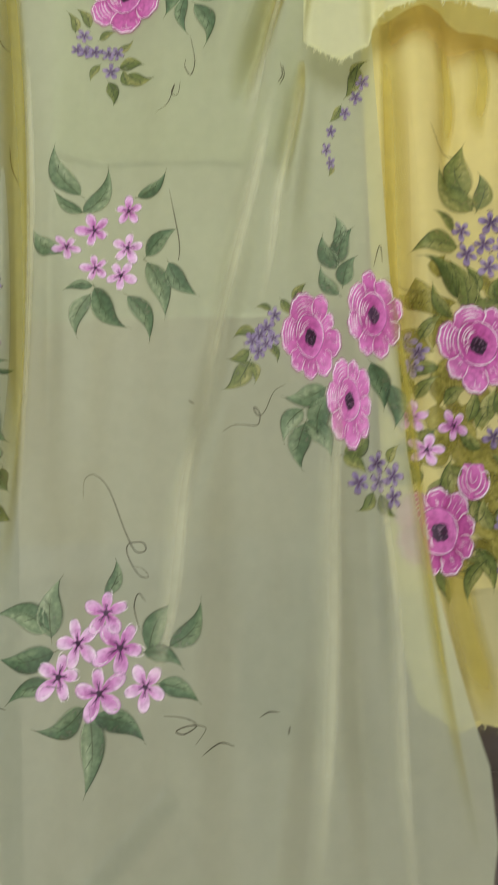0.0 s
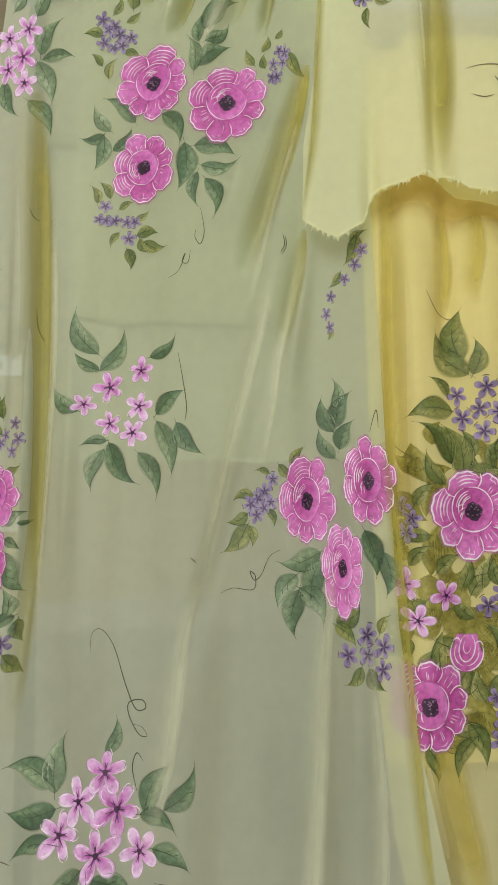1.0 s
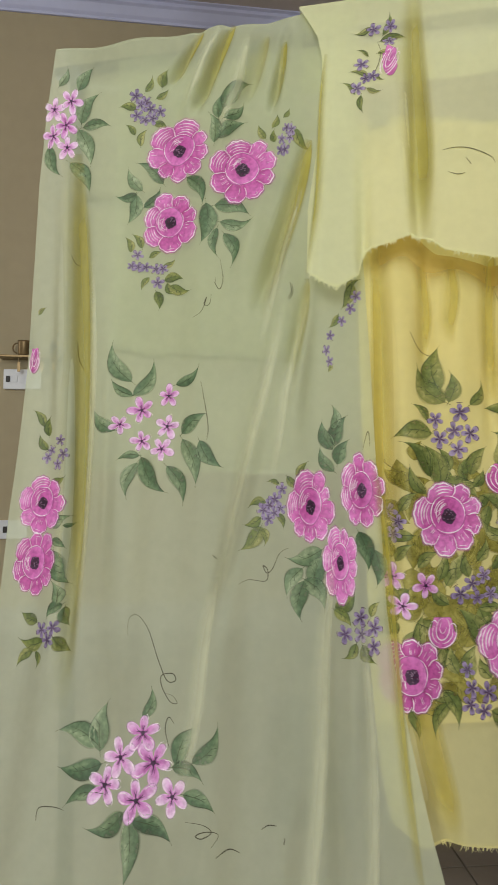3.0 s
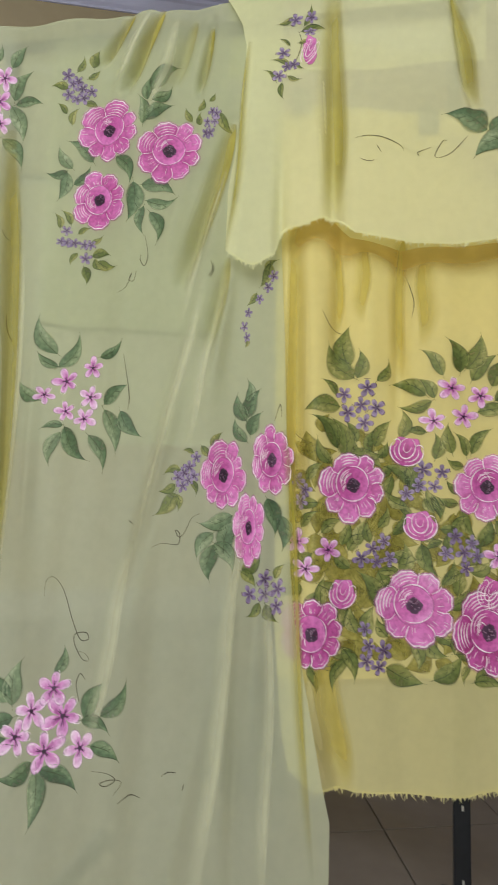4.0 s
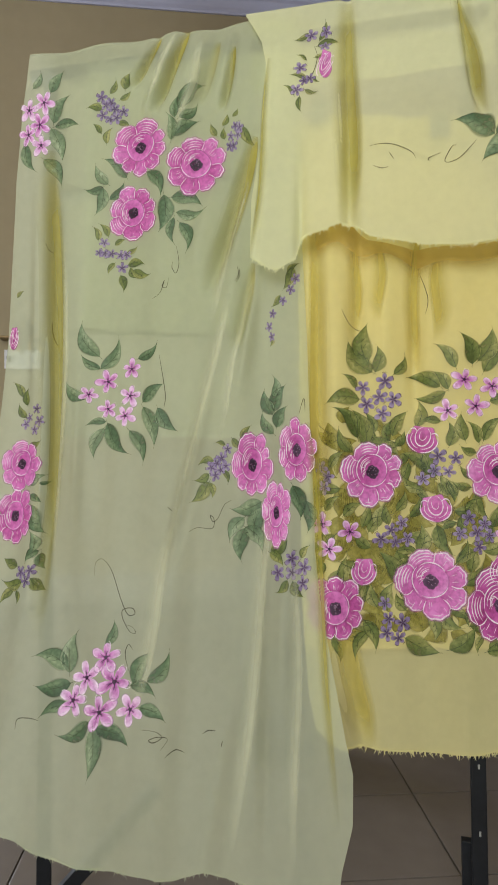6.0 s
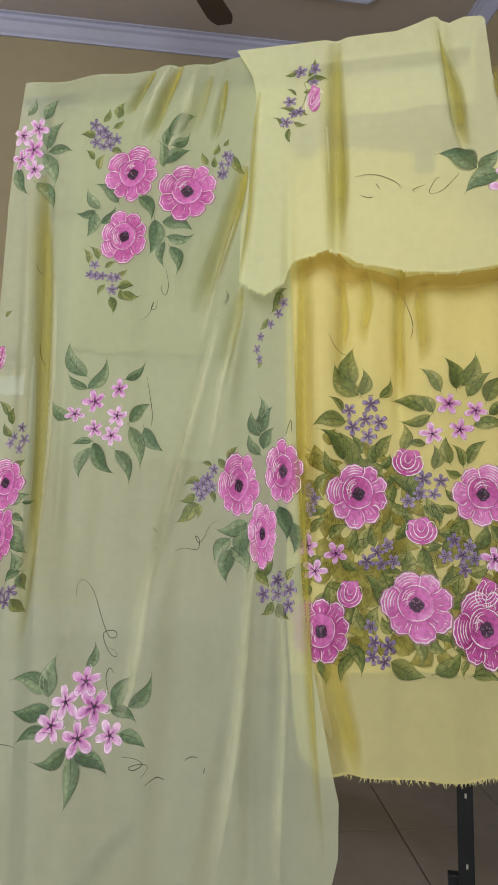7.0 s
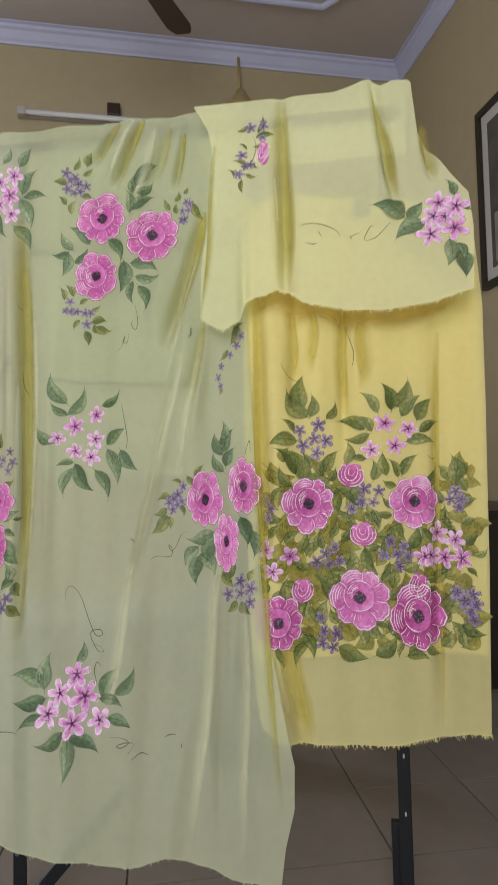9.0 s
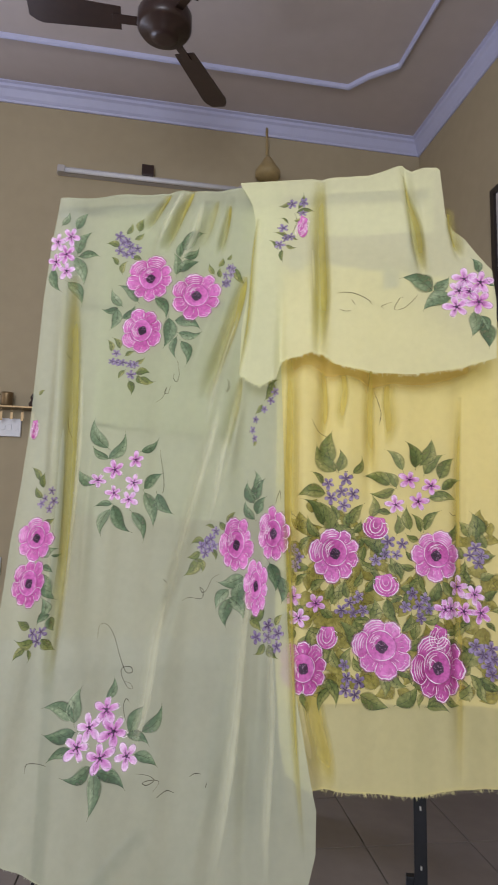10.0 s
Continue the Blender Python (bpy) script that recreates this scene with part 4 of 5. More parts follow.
def scroll(cloth, pts):
    """A thin curling ink line through a few points."""
    fine = []
    n = len(pts)
    for k in range(n - 1):
        p0, p1, p2, p3 = pts[max(0, k - 1)], pts[k], pts[k + 1], pts[min(n - 1, k + 2)]
        for q in range(6):
            t = q / 6
            fine.append(tuple(0.5 * (2 * p1[i] + (p2[i] - p0[i]) * t + (2 * p0[i] - 5 * p1[i] + 4 * p2[i] - p3[i]) * t * t + (3 * p1[i] - p0[i] - 3 * p2[i] + p3[i]) * t ** 3) for i in (0, 1)))
    fine.append(pts[-1])
    b = Brush(cloth)
    b.ribbon(fine, 0.0013, 0.5, 0, 0)
    b.finish("ink_scroll", [INK], CLOTH[cloth], "thin curling ink line")

# ---- the painted flowers ----
# the dull undergrowth of the rose border
under = random.Random(11)
spots, leaves = [], []
for k in range(330):
    ux, uz, ua, ul = under.uniform(0.330, 0.745), under.uniform(0.545, 0.90), under.uniform(0, 6.28), under.uniform(0.026, 0.050)
    if uz < 0.545 + 0.30 + 0.06 * math.sin(17 * ux + 1):
        (leaves if k % 5 == 0 else spots).append((ux, uz, ux + ul * math.cos(ua), max(0.532, uz + ul * math.sin(ua))))
leaf_rows("B", 0.66, "b", spots, 0.0007)
leaf_rows("B", 0.50, "o", leaves, 0.0008)
leaf_rows("A", 0.42, "g", [(-0.2431, 1.5904, -0.2226, 1.6214), (-0.2068, 1.5819, -0.1836, 1.624), (-0.2008, 1.5181, -0.1757, 1.5756), (-0.1977, 1.5106, -0.1467, 1.514), (-0.2057, 1.5074, -0.1766, 1.4427), (-0.2587, 1.4771, -0.244, 1.4172), (-0.2192, 1.4433, -0.1799, 1.3925), (0.0596, 1.4927, 0.0615, 1.536), (0.0685, 1.5068, 0.1027, 1.5646), (0.0696, 1.488, 0.1052, 1.5136), (0.0518, 1.4499, 0.0487, 1.5038), (0.0587, 1.4553, 0.1023, 1.4852), (-0.0437, 1.392, -0.0855, 1.4353), (-0.0822, 1.381, -0.1104, 1.4174), (-0.0921, 1.3761, -0.1268, 1.3664), (-0.0921, 1.374, -0.1031, 1.3215), (-0.079, 1.3503, -0.0466, 1.3789), (0.0007, 1.3965, 0.0377, 1.3483), (0.0377, 1.3432, 0.0334, 1.2737), (0.0523, 1.3374, 0.1128, 1.3242), (0.062, 1.3072, 0.1167, 1.299), (0.0573, 1.2975, 0.0528, 1.2481)])
leaf_rows("A", 0.42, "g", [(0.0688, 1.2871, 0.0913, 1.234)])
leaf_rows("A", 0.5, "o", [(-0.0775, 1.5614, -0.0623, 1.5872), (-0.0472, 1.5684, -0.0392, 1.6011), (-0.0573, 1.5483, -0.0351, 1.5626), (-0.0928, 1.5318, -0.1246, 1.5418), (-0.0958, 1.4838, -0.1103, 1.5054), (-0.0856, 1.4628, -0.0775, 1.493), (-0.0623, 1.5025, -0.0371, 1.4981), (-0.0811, 1.2759, -0.0961, 1.3023), (-0.1002, 1.2683, -0.1074, 1.2957), (-0.0678, 1.258, -0.0474, 1.2696), (-0.0418, 1.2407, -0.0191, 1.2485), (-0.0392, 1.2151, -0.0047, 1.2178), (-0.034, 1.2096, -0.0211, 1.1862), (-0.0287, 1.2041, 0.0067, 1.1858), (-0.0543, 1.1961, -0.0431, 1.1648), (-0.0672, 1.2224, -0.0828, 1.2027), (0.1404, 1.4521, 0.1262, 1.4772), (0.1525, 1.4691, 0.1621, 1.49), (0.1568, 1.4416, 0.1524, 1.4643), (0.1722, 1.484, 0.1823, 1.4971), (0.1915, 1.4622, 0.2101, 1.4262)])
leaf_rows("A", 0.44, "g", [(-0.091, 1.035, -0.131, 1.095), (-0.087, 1.011, -0.047, 1.065), (-0.088, 1.011, -0.122, 1.033), (-0.011, 1.027, 0.032, 1.048), (-0.111, 0.95, -0.154, 0.979), (0.003, 0.943, 0.04, 0.978), (0.004, 0.934, 0.034, 0.863), (0.034, 0.931, 0.068, 0.887), (-0.071, 0.908, -0.105, 0.904), (-0.074, 0.896, -0.094, 0.842), (-0.068, 0.905, -0.031, 0.842), (-0.021, 0.89, 0.016, 0.835)])
leaf_rows("A", 0.44, "g", [(-0.087, 0.479, -0.092, 0.539), (-0.027, 0.523, -0.015, 0.56), (0.024, 0.465, 0.048, 0.515), (0.048, 0.47, 0.087, 0.513), (0.019, 0.463, 0.064, 0.456), (0.038, 0.433, 0.084, 0.421), (-0.041, 0.413, -0.086, 0.383), (-0.033, 0.407, -0.027, 0.339), (-0.028, 0.406, 0.026, 0.382), (-0.0767, 0.43, -0.128, 0.418), (-0.0826, 0.4641, -0.1413, 0.452), (-0.09, 0.486, -0.15, 0.508)])
leaf_rows("A", 0.55, "g", [(-0.2052, 0.7881, -0.1832, 0.8104), (-0.1879, 0.793, -0.1751, 0.7956), (-0.2063, 0.7704, -0.1815, 0.76), (-0.2, 0.7533, -0.1767, 0.7018), (-0.1837, 0.6701, -0.1907, 0.707), (-0.1752, 0.673, -0.1995, 0.6566), (-0.1719, 0.6681, -0.1663, 0.6393)])
leaf_rows("A", 0.5, "o", [(-0.2415, 0.9586, -0.2596, 0.988), (-0.2317, 0.9419, -0.2365, 0.9741), (-0.2319, 0.9178, -0.2497, 0.9421), (-0.219, 0.8655, -0.193, 0.8701), (-0.2156, 0.6438, -0.2465, 0.654), (-0.1984, 0.6192, -0.2417, 0.6116), (-0.2172, 0.6035, -0.2442, 0.5822), (-0.2098, 0.6031, -0.2006, 0.5831), (-0.181, 0.6263, -0.1552, 0.6035), (-0.2647, 1.1589, -0.2535, 1.1732)])
roses("A", [(-0.0138, 1.4463, 0.0584, 0.0551, 1.0), (0.1012, 1.3971, 0.0589, 0.0579, 2.1), (-0.0285, 1.3189, 0.0527, 0.0548, 3.3), (-0.2316, 0.8283, 0.0424, 0.0492, 0.4), (-0.2342, 0.7319, 0.041, 0.0527, 5.0)])
florets("A", [(-0.2508, 1.5461, 0.0243, 0.0291, 0.2), (-0.2197, 1.5607, 0.0242, 0.0291, 1.1), (-0.2281, 1.515, 0.0238, 0.0286, 2.0), (-0.2517, 1.4947, 0.0214, 0.0285, 0.5), (-0.2248, 1.4718, 0.0234, 0.0281, 1.6), (-0.023, 1.008, 0.023, 0.023, 0.3), (-0.071, 0.985, 0.0274, 0.0274, 0.67), (-0.105, 0.96, 0.0194, 0.0194, 1.04), (-0.023, 0.956, 0.0259, 0.0259, 1.41), (-0.068, 0.932, 0.023, 0.023, 1.78), (-0.031, 0.918, 0.0245, 0.0245, 2.15)])
florets("A", [(-0.025, 0.506, 0.0288, 0.0288, 0.3), (-0.055, 0.474, 0.0302, 0.0302, 0.67), (-0.007, 0.469, 0.0324, 0.0324, 1.04), (-0.074, 0.44, 0.0302, 0.0302, 1.41), (-0.025, 0.427, 0.0302, 0.0302, 1.78), (0.023, 0.429, 0.0274, 0.0274, 2.15)])
violets("A", [(-0.0949, 1.5555, 0.0129, 0.0129), (-0.0856, 1.5394, 0.0128, 0.0128), (-0.0674, 1.5303, 0.0127, 0.0127), (-0.0502, 1.5245, 0.0126, 0.0126), (-0.0928, 1.5195, 0.0127, 0.0127), (-0.0775, 1.5104, 0.0126, 0.0126), (-0.0754, 1.5439, 0.0128, 0.0128), (-0.0643, 1.5128, 0.0126, 0.0126), (-0.0887, 1.2636, 0.0126, 0.0115), (-0.0874, 1.2412, 0.0125, 0.0114), (-0.0736, 1.241, 0.0124, 0.0114), (-0.0551, 1.2367, 0.0124, 0.0113), (-0.0417, 1.2356, 0.0123, 0.0113), (-0.0515, 1.211, 0.0133, 0.0122), (-0.0978, 1.2429, 0.0125, 0.0114)])
violets("A", [(0.1772, 1.4647, 0.0086, 0.013), (0.182, 1.4473, 0.0085, 0.0128), (0.1689, 1.446, 0.0086, 0.0129), (0.174, 1.4262, 0.0085, 0.0128), (0.1849, 1.4616, 0.0086, 0.0129), (0.1668, 1.4254, 0.0086, 0.0129), (-0.2071, 0.9342, 0.0108, 0.0118), (-0.2234, 0.9175, 0.0109, 0.0119), (-0.1998, 0.9104, 0.0107, 0.0117), (-0.2319, 0.9053, 0.011, 0.012), (-0.2095, 0.8936, 0.0117, 0.0127), (-0.2038, 0.6342, 0.0133, 0.0142), (-0.1838, 0.6397, 0.0131, 0.014), (-0.1898, 0.6219, 0.0122, 0.0131)])
buds("A", [(-0.2674, 1.0777, 0.0094, 0.025, 0.1)])
scroll("A", [(0.0624, 1.243), (0.0683, 1.2083), (0.0628, 1.189), (0.0551, 1.1989), (0.056, 1.2107)])
scroll("A", [(0.0487, 1.1795), (0.0452, 1.162), (0.0366, 1.1632), (0.0412, 1.1757), (0.0319, 1.1508), (0.0149, 1.141)])
scroll("A", [(-0.0652, 0.631), (-0.0657, 0.653), (-0.052, 0.6596), (-0.0316, 0.6414), (-0.0112, 0.5955), (0.0027, 0.5706), (0.015, 0.5715), (0.0102, 0.5802), (-0.0059, 0.5782), (-0.0048, 0.5642), (0.0087, 0.5437), (0.0197, 0.5419), (0.0123, 0.5509), (-0.0001, 0.5546)])
scroll("A", [(0.0134, 0.4846), (0.0051, 0.5085), (0.0087, 0.5238), (0.0175, 0.5156)])
scroll("A", [(0.0447, 0.4031), (0.0681, 0.4023), (0.0819, 0.3966), (0.0692, 0.3877), (0.0598, 0.3897), (0.0725, 0.3951), (0.0923, 0.3961), (0.0815, 0.379)])
scroll("A", [(0.0899, 0.3713), (0.1088, 0.3866), (0.1241, 0.3859)])
scroll("A", [(-0.1657, 0.3959), (-0.1645, 0.4103), (-0.1459, 0.4109), (-0.1292, 0.4079)])
scroll("A", [(0.15, 0.4107), (0.1593, 0.4153), (0.1702, 0.4144)])
scroll("A", [(0.1811, 0.4005), (0.1797, 0.3927)])
scroll("A", [(-0.1936, 1.1105), (-0.1865, 1.0665), (-0.1527, 1.0152)])
scroll("A", [(0.034, 1.0306), (0.0474, 0.9602), (0.0463, 0.9325)])
scroll("A", [(-0.2106, 1.2691), (-0.2039, 1.2542), (-0.1947, 1.2496)])
scroll("A", [(0.1853, 1.1893), (0.1871, 1.1749), (0.1807, 1.1604)])
leaf_rows("A", 0.5, "g", [(0.251, 0.88, 0.225, 0.914), (0.249, 0.914, 0.227, 0.956), (0.249, 0.946, 0.254, 0.984), (0.252, 0.92, 0.266, 0.968), (0.256, 0.891, 0.268, 0.93), (0.2315, 0.7622, 0.1839, 0.7435), (0.2026, 0.736, 0.1749, 0.702), (0.2051, 0.7186, 0.1929, 0.6674), (0.205, 0.7204, 0.2405, 0.6837), (0.2192, 0.7081, 0.2382, 0.758), (0.2856, 0.7903, 0.3047, 0.7379), (0.3084, 0.764, 0.3158, 0.7142)])
leaf_rows("A", 0.5, "o", [(0.1933, 0.8717, 0.208, 0.8961), (0.1781, 0.8728, 0.1995, 0.8546), (0.1667, 0.8609, 0.1489, 0.8673), (0.1465, 0.833, 0.1203, 0.8308), (0.1387, 0.8101, 0.1157, 0.796), (0.1397, 0.7965, 0.1143, 0.7584), (0.1417, 0.7948, 0.149, 0.7699), (0.1637, 0.8169, 0.176, 0.7957), (0.2499, 0.6822, 0.2803, 0.7032), (0.2482, 0.6796, 0.2736, 0.6643), (0.3006, 0.6707, 0.312, 0.6914), (0.2789, 0.639, 0.2647, 0.6166), (0.2871, 0.6358, 0.3026, 0.609), (0.2744, 1.1772, 0.2937, 1.1962), (0.2607, 1.1365, 0.2476, 1.1145), (0.2484, 1.054, 0.2439, 1.0401), (0.284, 1.189, 0.2702, 1.1466)])
roses("A", [(0.215, 0.8249, 0.0349, 0.0569, 0.3), (0.2926, 0.8507, 0.0347, 0.0565, 1.7), (0.2586, 0.7442, 0.025, 0.0536, 2.9)])
violets("A", [(0.1604, 0.8378, 0.0111, 0.012), (0.1711, 0.8535, 0.011, 0.012), (0.1515, 0.8285, 0.0111, 0.012), (0.1598, 0.8168, 0.011, 0.0119), (0.151, 0.8076, 0.011, 0.0119), (0.1426, 0.8211, 0.0111, 0.012), (0.1691, 0.8242, 0.011, 0.0119), (0.2857, 0.6718, 0.014, 0.0149), (0.2637, 0.6498, 0.014, 0.0148), (0.2865, 0.6501, 0.0122, 0.014), (0.3053, 0.6559, 0.0124, 0.015), (0.3035, 0.6318, 0.0123, 0.0158), (0.2894, 1.1662, 0.0091, 0.0111), (0.28, 1.1464, 0.009, 0.011), (0.2658, 1.1263, 0.009, 0.011), (0.247, 1.1013, 0.0089, 0.0119), (0.2408, 1.0763, 0.0079, 0.0118), (0.2453, 1.0581, 0.0078, 0.0117)])
scroll("A", [(0.1823, 0.7657), (0.1684, 0.7575), (0.158, 0.7351), (0.1492, 0.7288), (0.1439, 0.7391), (0.1507, 0.7331), (0.1483, 0.7175), (0.1227, 0.7186), (0.1065, 0.7107)])
scroll("A", [(0.1821, 1.1924), (0.1847, 1.176), (0.1784, 1.1635)])
scroll("A", [(0.0611, 0.7506), (0.0703, 0.7445)])
scroll("A", [(0.2953, 0.9143), (0.304, 0.9428), (0.3064, 0.919)])
leaf_rows("B", 0.47, "o", [(0.4155, 1.0072, 0.4128, 1.0754), (0.4248, 0.9878, 0.3773, 1.0387), (0.4295, 0.9878, 0.4385, 1.0335), (0.4622, 0.9835, 0.4875, 1.0152), (0.3967, 0.958, 0.3749, 0.985), (0.4015, 0.9392, 0.344, 0.9367), (0.3971, 0.8717, 0.3644, 0.9297), (0.411, 0.8555, 0.3987, 0.9221), (0.4248, 0.8789, 0.4156, 0.9161), (0.457, 0.8748, 0.481, 0.9177), (0.4616, 0.8563, 0.4806, 0.88), (0.388, 0.8458, 0.3621, 0.8861), (0.3476, 0.8198, 0.3697, 0.8499), (0.5671, 0.9925, 0.5394, 1.0384), (0.5956, 0.9982, 0.5842, 1.0552), (0.6054, 1.0034, 0.6362, 1.0584), (0.6144, 0.9846, 0.6516, 1.0293), (0.6455, 0.9751, 0.6732, 1.0213), (0.6492, 0.9515, 0.6869, 0.9773), (0.6221, 0.9328, 0.6792, 0.9342), (0.54, 0.9599, 0.4904, 0.9834), (0.553, 0.9548, 0.5335, 0.9887)])
leaf_rows("B", 0.47, "o", [(0.5485, 0.9502, 0.5011, 0.9379), (0.4994, 0.8898, 0.5097, 0.9346), (0.5391, 0.8989, 0.5087, 0.9021), (0.5781, 0.8651, 0.57, 0.911), (0.5512, 0.8556, 0.5564, 0.8961), (0.6017, 0.8611, 0.5884, 0.8994), (0.6093, 0.8649, 0.6391, 0.9067), (0.6501, 0.8408, 0.6832, 0.8785), (0.5965, 0.8445, 0.5688, 0.8522), (0.5164, 0.8159, 0.4755, 0.8456), (0.5071, 0.7794, 0.4705, 0.8034), (0.5854, 0.7858, 0.5543, 0.7925), (0.5906, 0.802, 0.5663, 0.8196), (0.3396, 0.7464, 0.3615, 0.7741), (0.3707, 0.7393, 0.3993, 0.7624), (0.4022, 0.7194, 0.4157, 0.7579), (0.447, 0.723, 0.4409, 0.7547), (0.4607, 0.746, 0.4795, 0.7764), (0.4837, 0.7344, 0.5069, 0.7704), (0.4966, 0.6756, 0.5062, 0.7213), (0.5277, 0.7223, 0.5434, 0.6729), (0.5558, 0.6615, 0.5784, 0.6964)])
leaf_rows("B", 0.47, "o", [(0.575, 0.7398, 0.5962, 0.7699), (0.6157, 0.7198, 0.6388, 0.7617), (0.643, 0.76, 0.6738, 0.7262), (0.4157, 0.6846, 0.3887, 0.7112), (0.4597, 0.6251, 0.4334, 0.6795), (0.4602, 0.6796, 0.5001, 0.673), (0.3717, 0.6281, 0.3713, 0.6729), (0.6008, 0.6807, 0.6382, 0.6969), (0.5635, 0.628, 0.6018, 0.6533), (0.6437, 0.6627, 0.6766, 0.6638), (0.4244, 0.5894, 0.4139, 0.6253), (0.4417, 0.5836, 0.4464, 0.6286), (0.4727, 0.5828, 0.4524, 0.6085), (0.4025, 0.5698, 0.4259, 0.5244), (0.4113, 0.5531, 0.3831, 0.5145), (0.3514, 0.5489, 0.3687, 0.5102), (0.5125, 0.5757, 0.5242, 0.5371), (0.525, 0.5784, 0.5574, 0.5531), (0.4695, 0.5394, 0.5237, 0.5142), (0.5401, 0.5226, 0.5832, 0.5569), (0.5945, 0.5467, 0.5802, 0.5212), (0.5998, 0.5205, 0.6424, 0.5179)])
leaf_rows("B", 0.47, "o", [(0.6374, 0.5431, 0.6648, 0.5172), (0.5797, 0.5899, 0.5685, 0.5618), (0.5416, 0.5883, 0.5722, 0.5734), (0.5331, 0.7937, 0.5478, 0.7691), (0.3256, 0.7678, 0.3386, 0.7995), (0.3371, 0.6452, 0.3279, 0.6693), (0.5156, 0.7662, 0.4964, 0.7928), (0.6526, 0.6472, 0.6738, 0.6145)])
roses("B", [(0.422, 0.8118, 0.0534, 0.0571, 0.5), (0.6318, 0.8116, 0.0519, 0.0539, 2.0), (0.5151, 0.6281, 0.0599, 0.059, 1.2), (0.6259, 0.592, 0.0537, 0.0633, 3.0), (0.3568, 0.5913, 0.0488, 0.0533, 4.1)])
buds("B", [(0.5083, 0.8693, 0.0275, 0.0256, 0.3), (0.5265, 0.7514, 0.0262, 0.0243, -0.1), (0.4041, 0.6483, 0.0217, 0.0236, 0.2), (0.6306, 0.6512, 0.0191, 0.0258, 0.5)])
florets("B", [(0.5806, 0.971, 0.0262, 0.0233, 0.1), (0.6274, 0.9591, 0.0236, 0.0216, 1.0), (0.5506, 0.9174, 0.0248, 0.0229, 0.5), (0.5986, 0.9248, 0.0252, 0.0242, 1.4), (0.3337, 0.7243, 0.0235, 0.0226, 0.2), (0.3816, 0.7132, 0.0215, 0.0215, 0.8), (0.3469, 0.6852, 0.0231, 0.0204, 1.3), (0.658, 0.7073, 0.0261, 0.0261, 0.4)])
violets("B", [(0.408, 0.9605, 0.0161, 0.0161), (0.4462, 0.9717, 0.0162, 0.0162), (0.436, 0.943, 0.0161, 0.0161), (0.4602, 0.9387, 0.0161, 0.0161), (0.4137, 0.9302, 0.016, 0.016), (0.4405, 0.9137, 0.016, 0.016), (0.533, 0.839, 0.0151, 0.0151), (0.5614, 0.8349, 0.0151, 0.0151), (0.5267, 0.8134, 0.0151, 0.0141), (0.5487, 0.8121, 0.015, 0.0141), (0.5073, 0.8003, 0.015, 0.0141), (0.5795, 0.7355, 0.015, 0.015), (0.605, 0.7241, 0.0142, 0.0161), (0.5638, 0.7091, 0.0159, 0.015), (0.5926, 0.711, 0.0142, 0.0151), (0.6125, 0.7049, 0.0133, 0.0152), (0.5946, 0.6868, 0.0123, 0.0132)])
violets("B", [(0.4697, 0.7257, 0.0148, 0.0148), (0.4514, 0.7143, 0.0138, 0.0138), (0.4335, 0.6994, 0.0146, 0.0146), (0.4786, 0.6993, 0.0139, 0.0148), (0.4576, 0.6935, 0.0129, 0.0129), (0.4375, 0.5952, 0.0137, 0.0147), (0.4434, 0.5705, 0.0138, 0.0156), (0.4662, 0.5641, 0.0148, 0.0158), (0.4398, 0.5485, 0.0129, 0.0138), (0.4589, 0.54, 0.0139, 0.0139), (0.3336, 0.8194, 0.0139, 0.0158), (0.3451, 0.8044, 0.0127, 0.0136), (0.3389, 0.786, 0.0119, 0.0128)])
scroll("B", [(0.3322, 0.8975), (0.3247, 0.9019), (0.3322, 0.8928), (0.3513, 0.8771)])
scroll("B", [(0.372, 1.1018), (0.3869, 1.0762), (0.4155, 1.0617)])
scroll("B", [(0.5127, 1.1704), (0.5248, 1.1216), (0.5203, 1.0927)])
scroll("B", [(0.6633, 0.9033), (0.672, 0.8964), (0.6848, 0.8999)])
leaf_rows("B", 0.6, "o", [(0.7149, 0.8523, 0.7175, 0.9016), (0.703, 0.8525, 0.6899, 0.8861), (0.6886, 0.8068, 0.6713, 0.84), (0.7269, 0.8088, 0.7481, 0.8173), (0.6775, 0.7785, 0.6589, 0.801), (0.7198, 0.766, 0.7433, 0.7791), (0.7268, 0.7239, 0.746, 0.7476), (0.6977, 0.7574, 0.6877, 0.7894), (0.6648, 0.6504, 0.6931, 0.6791), (0.6811, 0.5952, 0.7007, 0.6419), (0.7078, 0.5634, 0.7154, 0.5308), (0.725, 0.5677, 0.7348, 0.5559), (0.6703, 0.5328, 0.6897, 0.5631), (0.6023, 0.5248, 0.6423, 0.5365), (0.7244, 0.682, 0.7414, 0.6676), (0.6689, 0.6108, 0.6573, 0.6498)])
florets("B", [(0.6761, 0.7491, 0.0232, 0.0255, 0.2), (0.7064, 0.7361, 0.023, 0.0253, 0.9), (0.6451, 0.7053, 0.0261, 0.0249, 0.4), (0.6855, 0.7015, 0.0231, 0.0254, 1.2), (0.7161, 0.7004, 0.023, 0.0276, 0.6)])
violets("B", [(0.7137, 0.8305, 0.015, 0.015), (0.7225, 0.8142, 0.015, 0.015), (0.7029, 0.8144, 0.015, 0.015), (0.7168, 0.7981, 0.015, 0.015), (0.7023, 0.6347, 0.0172, 0.0172), (0.7161, 0.6197, 0.0173, 0.0173), (0.7306, 0.633, 0.0149, 0.0172), (0.7242, 0.5999, 0.0161, 0.0173), (0.7348, 0.613, 0.0138, 0.0172), (0.7296, 0.5852, 0.015, 0.0161)])
